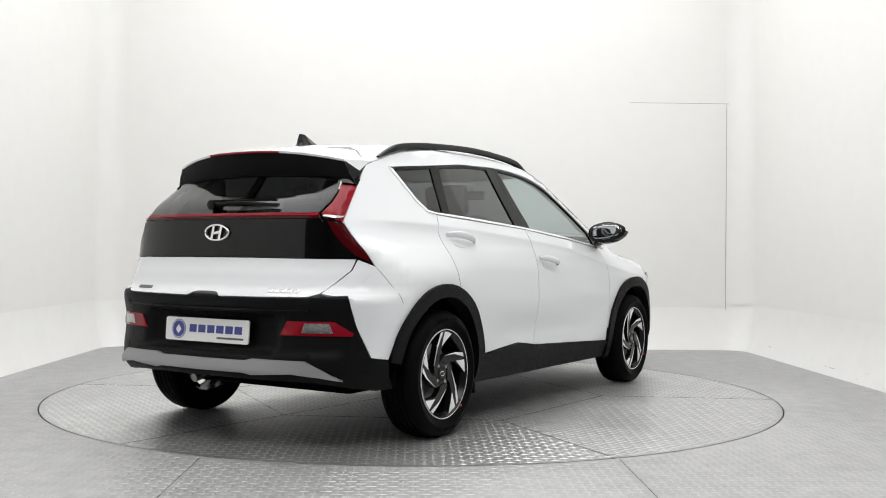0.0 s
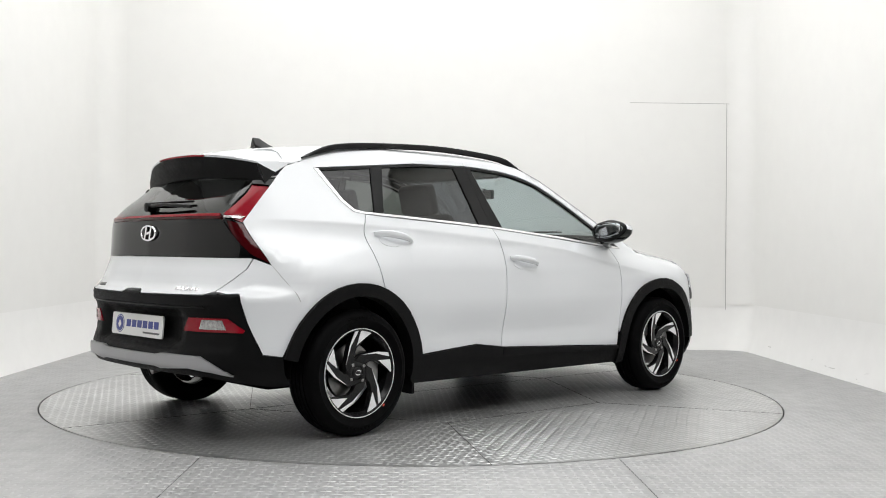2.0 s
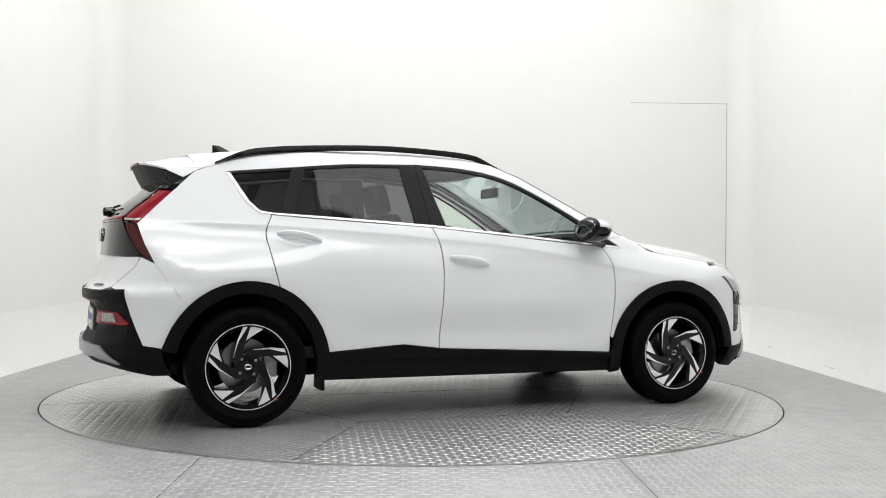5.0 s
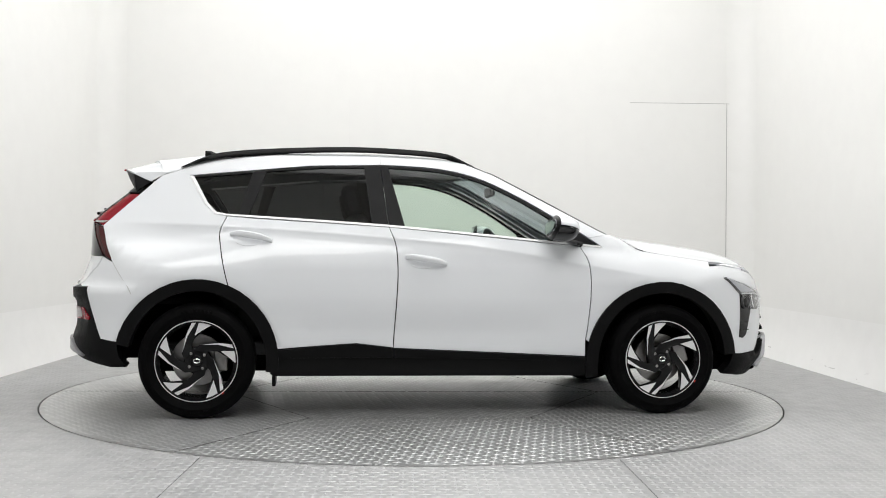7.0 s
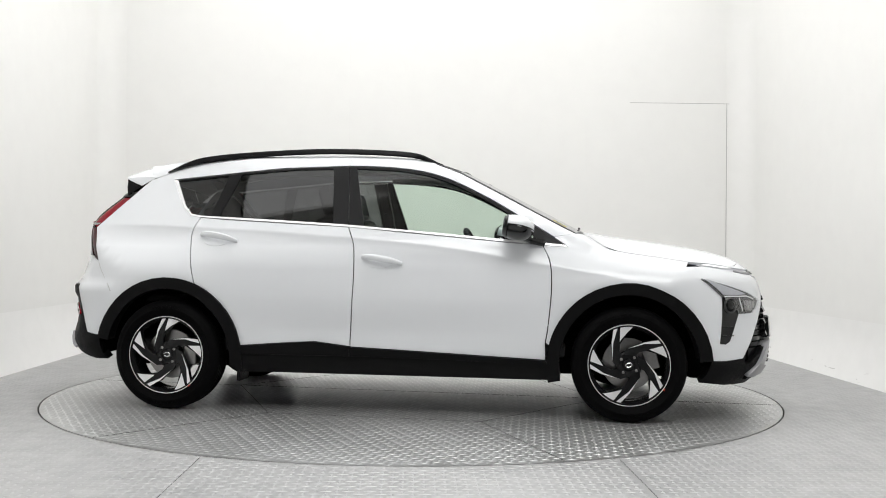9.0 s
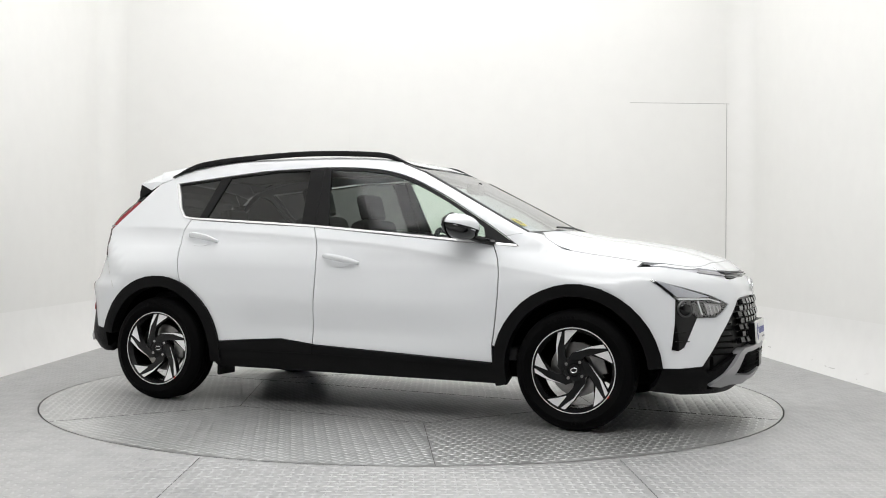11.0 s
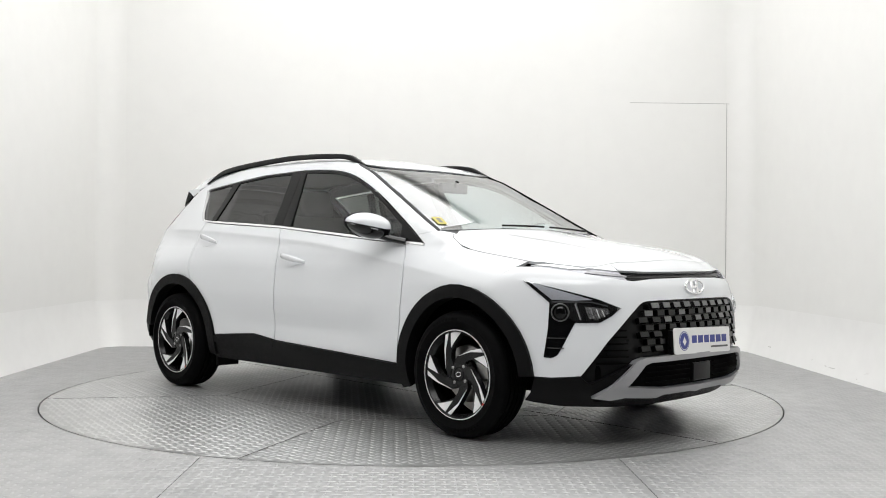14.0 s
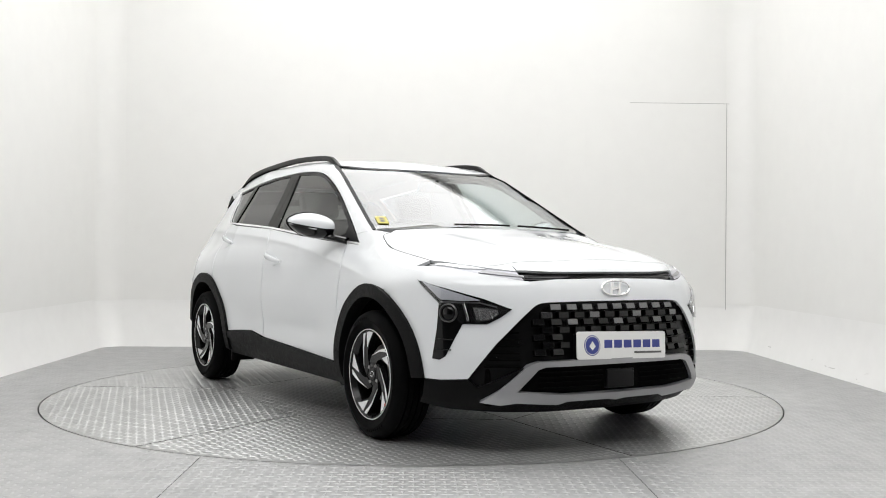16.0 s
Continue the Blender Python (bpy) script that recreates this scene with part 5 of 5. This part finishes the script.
# ---- under the car ----
bm = bmesh.new()
box(bm, -1.60, 1.75, -0.52, 0.52, 0.215, 0.34, 0.03)
box(bm, -0.85, 0.85, -0.78, 0.78, 0.225, 0.33, 0.02)
box(bm, 1.62, 1.95, -0.62, 0.62, 0.22, 0.40, 0.03)
box(bm, -1.93, -1.62, -0.60, 0.60, 0.30, 0.42, 0.03)
box(bm, 1.0, 1.6, -0.50, 0.50, 0.34, 0.80, 0.03)
box(bm, -1.85, -0.95, -0.50, 0.50, 0.34, 0.62, 0.03)
part("underbody", bm, UNDER, car, "black underbody")
for cx in (HUB_R, HUB_F):
    for s in (-1, 1):
        bm = bmesh.new()
        rows = [[(cx + 0.392 * math.cos(a), s * y, 0.30 + 0.402 * math.sin(a)) for a in np.linspace(0.02, math.pi - 0.02, 26)] for y in (0.835, 0.52)]
        vv = [[bm.verts.new(p) for p in r] for r in rows[:2]]
        for k in range(25):
            bm.faces.new((vv[0][k], vv[0][k + 1], vv[1][k + 1], vv[1][k]))
        bm.faces.new(vv[1])
        part("wheel_liner", bm, UNDER, car)
for s in (-1, 1):
    bm = bmesh.new()
    box(bm, -0.895, -0.875, s * 0.72 - 0.08, s * 0.72 + 0.08, 0.165, 0.26, 0.006)
    part("mud_flap", bm, PLASTIC, car, "small black mud flap")
bm = bmesh.new()
tube(bm, [(-1.5, 0.34, 0.28), (-1.68, 0.345, 0.27), (-1.76, 0.35, 0.25)], 0.022, 14)
part("exhaust_pipe", bm, STEEL, car, "steel exhaust pipe")
bm = bmesh.new()
tube(bm, [(HUB_R, -0.68, 0.31), (HUB_R, 0.68, 0.31)], 0.035, 10)
part("axle", bm, UNDER, car)

# ---- roof fittings ----
for s in (-1, 1):
    pts = spline([(-1.42, s * 0.537, 1.420), (-1.32, s * 0.534, 1.440), (-1.044, s * 0.529, 1.478), (-0.625, s * 0.525, 1.503), (-0.332, s * 0.523, 1.506), (-0.005, s * 0.523, 1.490), (0.14, s * 0.527, 1.464), (0.245, s * 0.533, 1.420)], 6)
    foot = cast([(p[0], p[1], 0) for p in pts], TOP)[0]
    bm = bmesh.new()
    rows = []
    for p, q in zip(pts, foot):
        rise = float(ramp(p[0], -1.43, -1.20) * (1 - ramp(p[0], 0.10, 0.25)))
        p = (p[0], p[1], q[2] + 0.004 + (p[2] - q[2] - 0.004) * rise)
        c, low = Vector(p), max(min(q[2] - 0.004, p[2] - 0.006), p[2] - 0.030)
        rows.append([bm.verts.new((c.x, c.y + u, z)) for u, z in ((-0.016, low), (-0.015, c.z - 0.008), (-0.009, c.z), (0.009, c.z), (0.015, c.z - 0.008), (0.016, low))])
    for a, b in zip(rows, rows[1:]):
        for k in range(5):
            bm.faces.new((a[k], a[k + 1], b[k + 1], b[k]))
    bm.faces.new(rows[0]), bm.faces.new(rows[-1])
    part("roof_rail", bm, TRIM, car, "satin black roof rail")
bm = bmesh.new()
fin = [(-1.372, 0.0), (-1.14, 0.0), (-1.19, 0.016), (-1.25, 0.036), (-1.315, 0.066), (-1.352, 0.067), (-1.352, 0.03)]
rows = []
for s, k in ((-0.028, 0.0), (-0.016, 0.6), (-0.005, 1.0), (0.005, 1.0), (0.016, 0.6), (0.028, 0.0)):
    rows.append([(-1.33 + (x + 1.33) * (0.9 + 0.1 * k), s + 0.01, 1.452 + z * k + 0.002) for x, z in fin])
vv = [[bm.verts.new(p) for p in r] for r in rows]
for a, b in zip(vv, vv[1:]):
    for k in range(len(a)):
        bm.faces.new((a[k], a[(k + 1) % len(a)], b[(k + 1) % len(a)], b[k]))
part("roof_aerial", bm, GLOSS, car, "black shark-fin aerial")

# ---- door handles ----
for nm, x0, z0 in (("rear_handle", -1.014, 0.968), ("front_handle", -0.058, 0.852)):
    cup = [(x0 - 0.015 + 0.075 * math.cos(a), z0 - 0.008 + 0.032 * math.sin(a)) for a in np.linspace(0, 2 * math.pi, 24, endpoint=False)]
    for s, ob in zip((1, -1), sheet("handle_cup", PAINT, car, [(SIDE, cup)], "", True, lift=0.002, depth=0.002, cell=0.02)):
        pts = cast([(x0 + u, -1, z0 + 0.006 - 0.16 * u) for u in np.linspace(-0.115, 0.115, 13)], SIDE)
        bm = bmesh.new()
        rows = []
        for P, n, u in zip(pts[0], pts[1], np.linspace(-1, 1, 13)):
            out = 0.040 * (1 - abs(u) ** 3)
            h = 0.018 * (1 - 0.45 * abs(u) ** 2.5)
            c = Vector(P) + Vector(n) * out
            d = Vector(n)
            up = Vector((0, 0, 1))
            rows.append([bm.verts.new((q.x, q.y * s, q.z)) for q in (c + up * h * math.sin(a) + d * 0.011 * math.cos(a) for a in np.linspace(0, 2 * math.pi, 10, endpoint=False))])
        for a, b in zip(rows, rows[1:]):
            for k in range(10):
                bm.faces.new((a[k], a[(k + 1) % 10], b[(k + 1) % 10], b[k]))
        bm.faces.new(rows[0]), bm.faces.new(rows[-1])
        part("door_handle", bm, PAINT, car, "white pull door handle")


# ---- mirrors ----
def egg(bm, c, rx, ry, rz, cut0=-1.0, cut1=1.0, n=24, m=14, flat=0.75):
    """A rounded box-like egg between two heights (in parts of rz), its rear face flattened."""
    rows = []
    for v in np.linspace(cut0, cut1, m):
        w = math.sqrt(max(0.0, 1 - abs(v) ** 2.6))
        row = []
        for a in np.linspace(0, 2 * math.pi, n, endpoint=False):
            ca, sa = math.cos(a), math.sin(a)
            k = (abs(ca) ** 2.8 + abs(sa) ** 2.8) ** (-1 / 2.8)
            x = rx * w * k * ca
            x = max(x, -rx * flat)
            row.append(bm.verts.new((c[0] + x, c[1] + ry * w * k * sa, c[2] + rz * v)))
        rows.append(row)
    for a, b in zip(rows, rows[1:]):
        for k in range(n):
            bm.faces.new((a[k], a[(k + 1) % n], b[(k + 1) % n], b[k]))
    bm.faces.new(rows[0][::-1]), bm.faces.new(rows[-1])
    bmesh.ops.remove_doubles(bm, verts=bm.verts, dist=0.0004)


def shape_mirror(bm, c, s, lean):
    """Thin the housing towards its outer end, sweep its front back there, and lean it."""
    for v in bm.verts:
        o = (v.co.y - c[1]) * s / 0.125
        t = min(1.0, max(0.0, (o + 0.25) / 1.25))
        v.co.z = c[2] + (v.co.z - c[2]) * (1 - 0.38 * t * t) + 0.010 * t
        if v.co.x > c[0]:
            v.co.x = c[0] + (v.co.x - c[0]) * (1 - 0.45 * t * t)
    bmesh.ops.transform(bm, matrix=lean, verts=bm.verts)


# base colour darkened to stand in for a reflection of the dark room
MIRROR = material("mirror_glass", (0.38, 0.40, 0.42), 0.03, metal=1.0)
for s in (-1, 1):
    c = (0.690, -0.912, 1.038) if s < 0 else (0.520, 0.800, 1.030)
    lean = Matrix.Translation(c) @ pose(0, 0, 0, s * 3, 8, -s * 3) @ Matrix.Translation(-Vector(c))
    bm = bmesh.new()
    egg(bm, c, 0.095, 0.125, 0.068, -0.02, 0.985, flat=0.58)
    shape_mirror(bm, c, s, lean)
    mirror = part("door_mirror", bm, PAINT, car, "white and black door mirror")
    bm = bmesh.new()
    egg(bm, c, 0.0935, 0.123, 0.068, -0.985, -0.03, flat=0.58)
    shape_mirror(bm, c, s, lean)
    part("lower_shell", bm, GLOSS, mirror, "black lower mirror shell")
    bm = bmesh.new()
    egg(bm, c, 0.096, 0.126, 0.0695, -0.98, 0.985, flat=0.76)
    for v in bm.verts:
        v.co.x = min(v.co.x, c[0] - 0.050)
    bmesh.ops.remove_doubles(bm, verts=bm.verts, dist=0.0005)
    shape_mirror(bm, c, s, lean)
    part("mirror_surround", bm, TRIM, mirror, "gloss black mirror surround")
    bm = bmesh.new()
    egg(bm, (c[0] - 0.068, c[1], c[2]), 0.008, 0.104, 0.052, -0.97, 0.97, flat=0.9)
    shape_mirror(bm, c, s, lean)
    part("mirror_glass", bm, MIRROR, mirror, "mirror glass, darkened for the dark room it reflects")
    bm = bmesh.new()
    tube(bm, [(0.83, s * 0.765, 0.958), (c[0] + 0.070, s * 0.80, 0.972), (c[0] + 0.030, s * 0.860, 0.990)], 0.024, 10, 0.8)
    part("arm", bm, GLOSS, mirror, "black mirror arm")
    bm = bmesh.new()
    tube(bm, [(c[0] + 0.094 * math.cos(a), c[1] + s * 0.126 * math.sin(a), c[2] - 0.012) for a in np.linspace(0.1, 1.5, 12)], 0.0035, 6)
    shape_mirror(bm, c, s, lean)
    part("indicator", bm, SILVER, mirror, "slim indicator strip")

# ---- cabin ----
bm = bmesh.new()
box(bm, -1.55, 0.95, -0.74, 0.74, 0.33, 0.40, 0.02)
part("cabin_floor", bm, FABRIC, car)
inner = [(-1.16, 1.06), (-0.60, 1.045), (-0.25, 1.025), (0.15, 0.99), (0.62, 0.945), (0.85, 0.92), (0.85, 0.40), (-0.85, 0.40), (-0.95, 0.60), (-1.13, 0.70)]
sheet("door_card", DASH, car, [(SIDE, inner)], "dark inner door trim", True, lift=-0.055, depth=0.09, cell=0.08)
sheet("side_lining", DASH, car, [(SIDE, [(-1.17, 1.08), (-1.30, 1.18), (-1.38, 1.30), (-1.45, 1.33), (-1.55, 1.26), (-1.70, 1.08), (-1.72, 0.85), (-1.60, 0.76), (-1.30, 0.78), (-1.17, 0.72)])], "", True, lift=-0.045, depth=0.07, cell=0.08)
sheet("headliner", LINER, car, [(TOP, [(-1.45, -0.50), (0.17, -0.50), (0.25, -0.3), (0.27, 0), (0.25, 0.3), (0.17, 0.50), (-1.45, 0.50), (-1.50, 0)])], "pale grey headliner", lift=-0.035, depth=0.05, cell=0.09)
sheet("pillar_lining", LINER, car, [(SIDE, [(-0.25, 1.40), (0.05, 1.395), (0.30, 1.33), (0.52, 1.225), (0.95, 0.975), (1.0, 0.975), (0.55, 1.25), (0.30, 1.37), (0.05, 1.425), (-0.25, 1.43)])], "pale grey pillar lining", True, lift=-0.03, depth=0.045, cell=0.06)
bm = bmesh.new()
box(bm, 0.60, 1.02, -0.66, 0.66, 0.62, 0.905, 0.05)
box(bm, 0.52, 0.66, -0.10, 0.22, 0.80, 0.985, 0.02)
dash = part("dashboard", bm, DASH, car, "dark dashboard with a central screen")
bm = bmesh.new()
box(bm, 0.60, 0.78, -0.52, -0.20, 0.86, 0.965, 0.03)
part("instrument_hood", bm, DASH, dash)
bm = bmesh.new()
m = pose(0.44, -0.36, 0.87, 0, 64, 0)
pts = [m @ Vector((0.185 * math.cos(a), 0.185 * math.sin(a), 0)) for a in np.linspace(0, 2 * math.pi, 36)]
tube(bm, pts, 0.016, 10)
wheel_s = part("steering_wheel", bm, DASH, car, "dark steering wheel")
bm = bmesh.new()
box(bm, -0.06, 0.06, -0.17, 0.17, -0.02, 0.015, 0.01, m)
box(bm, -0.01, 0.17, -0.025, 0.025, -0.02, 0.012, 0.01, m)
tube(bm, [m @ Vector((0, 0, 0)), m @ Vector((0, 0, 0.24))], 0.03, 10)
part("wheel_boss", bm, DASH, wheel_s)


def seat(x, y, width=0.50):
    bm = bmesh.new()
    box(bm, -0.26, 0.27, -width / 2, width / 2, 0.40, 0.60, 0.06)
    cushion = part("seat", bm, FABRIC, car, "dark fabric seat")
    cushion.location = (x, y, 0)
    bm = bmesh.new()
    box(bm, -0.07, 0.07, -width / 2 + 0.01, width / 2 - 0.01, 0.0, 0.62, 0.055, pose(-0.25, 0, 0.52, 0, -17, 0))
    part("backrest", bm, FABRIC, cushion)
    bm = bmesh.new()
    box(bm, -0.045, 0.045, -0.13, 0.13, 0.64, 0.82, 0.04, pose(-0.25, 0, 0.50, 0, -15, 0))
    part("headrest", bm, FABRIC, cushion)
    bm = bmesh.new()
    for yy in (-0.06, 0.06):
        tube(bm, [tuple(pose(-0.25, 0, 0.50, 0, -15, 0) @ Vector((0, yy, z))) for z in (0.58, 0.68)], 0.007, 6)
    part("headrest_post", bm, STEEL, cushion)
    return cushion


seat(-0.02, -0.36)
seat(-0.02, 0.36)
bm = bmesh.new()
box(bm, -1.12, -0.62, -0.62, 0.62, 0.40, 0.62, 0.06)
bench = part("rear_bench", bm, FABRIC, car, "dark fabric rear bench")
bm = bmesh.new()
box(bm, -0.07, 0.07, -0.60, 0.60, 0.0, 0.58, 0.05, pose(-1.10, 0, 0.52, 0, -20, 0))
part("backrest", bm, FABRIC, bench)
for y in (-0.38, 0.0, 0.38):
    bm = bmesh.new()
    box(bm, -0.04, 0.04, -0.12, 0.12, 0.58, 0.70, 0.035, pose(-1.10, 0, 0.52, 0, -20, 0))
    part("headrest", bm, FABRIC, bench)
bm = bmesh.new()
box(bm, -1.90, -1.30, -0.56, 0.56, 0.60, 0.64, 0.01)
box(bm, -1.78, -1.34, -0.52, 0.52, 0.985, 1.0, 0.005)
part("parcel_shelf", bm, DASH, car, "dark parcel shelf")
bm = bmesh.new()
box(bm, 0.42, 0.455, -0.115, 0.115, 1.262, 1.325, 0.015)
tube(bm, [(0.455, 0, 1.30), (0.47, 0, 1.335)], 0.012, 8)
part("interior_mirror", bm, DASH, car, "dark interior mirror")
# sticker inside the screen and the screen wipers
P, n = cast([(0.915, -0.605, 0)], TOP)
m = Matrix.Translation(Vector(P[0]) + Vector(n[0]) * 0.001) @ Vector(n[0]).to_track_quat("Z", "Y").to_matrix().to_4x4() @ pose(0, 0, 0, 0, 0, -90)
bm = bmesh.new()
prism(bm, [(-0.042, -0.03), (0.042, -0.03), (0.042, 0.03), (-0.042, 0.03)], 0.001, m)
st = part("sticker", bm, YELLOW, car, "yellow square sticker on the screen", smooth=False)
bm = bmesh.new()
for u in (-0.014, 0.014):
    prism(bm, [(u - 0.011, -0.012), (u + 0.011, -0.012), (u + 0.011, 0.012), (u - 0.011, 0.012)], 0.0006, m @ Matrix.Translation((0, 0, 0.0015)))
part("print_bar", bm, BADGEGREY, st, smooth=False)
for ya, yb in ((-0.22, 0.14), (0.20, 0.58)):
    pts = cast([(1.028 - 0.095 * abs(y) ** 2, y, 0) for y in np.linspace(ya, yb, 9)], TOP)[0]
    bm = bmesh.new()
    tube(bm, [tuple(p + np.array((0.0, 0, 0.007))) for p in pts], 0.006, 6)
    part("screen_wiper", bm, TRIM, car, "black screen wiper")


def motions():
    rows = [(float(t), 57.05 - 7.345 * t) for t in range(0, 17)]
    walk(table, [(t, pose(0, 0, 0, 0, 0, a)) for t, a in rows])
    walk(car, [(t, pose(0, 0, 0, 0, 0, a) @ pose(0.02, -0.135, 0)) for t, a in rows])


motions()
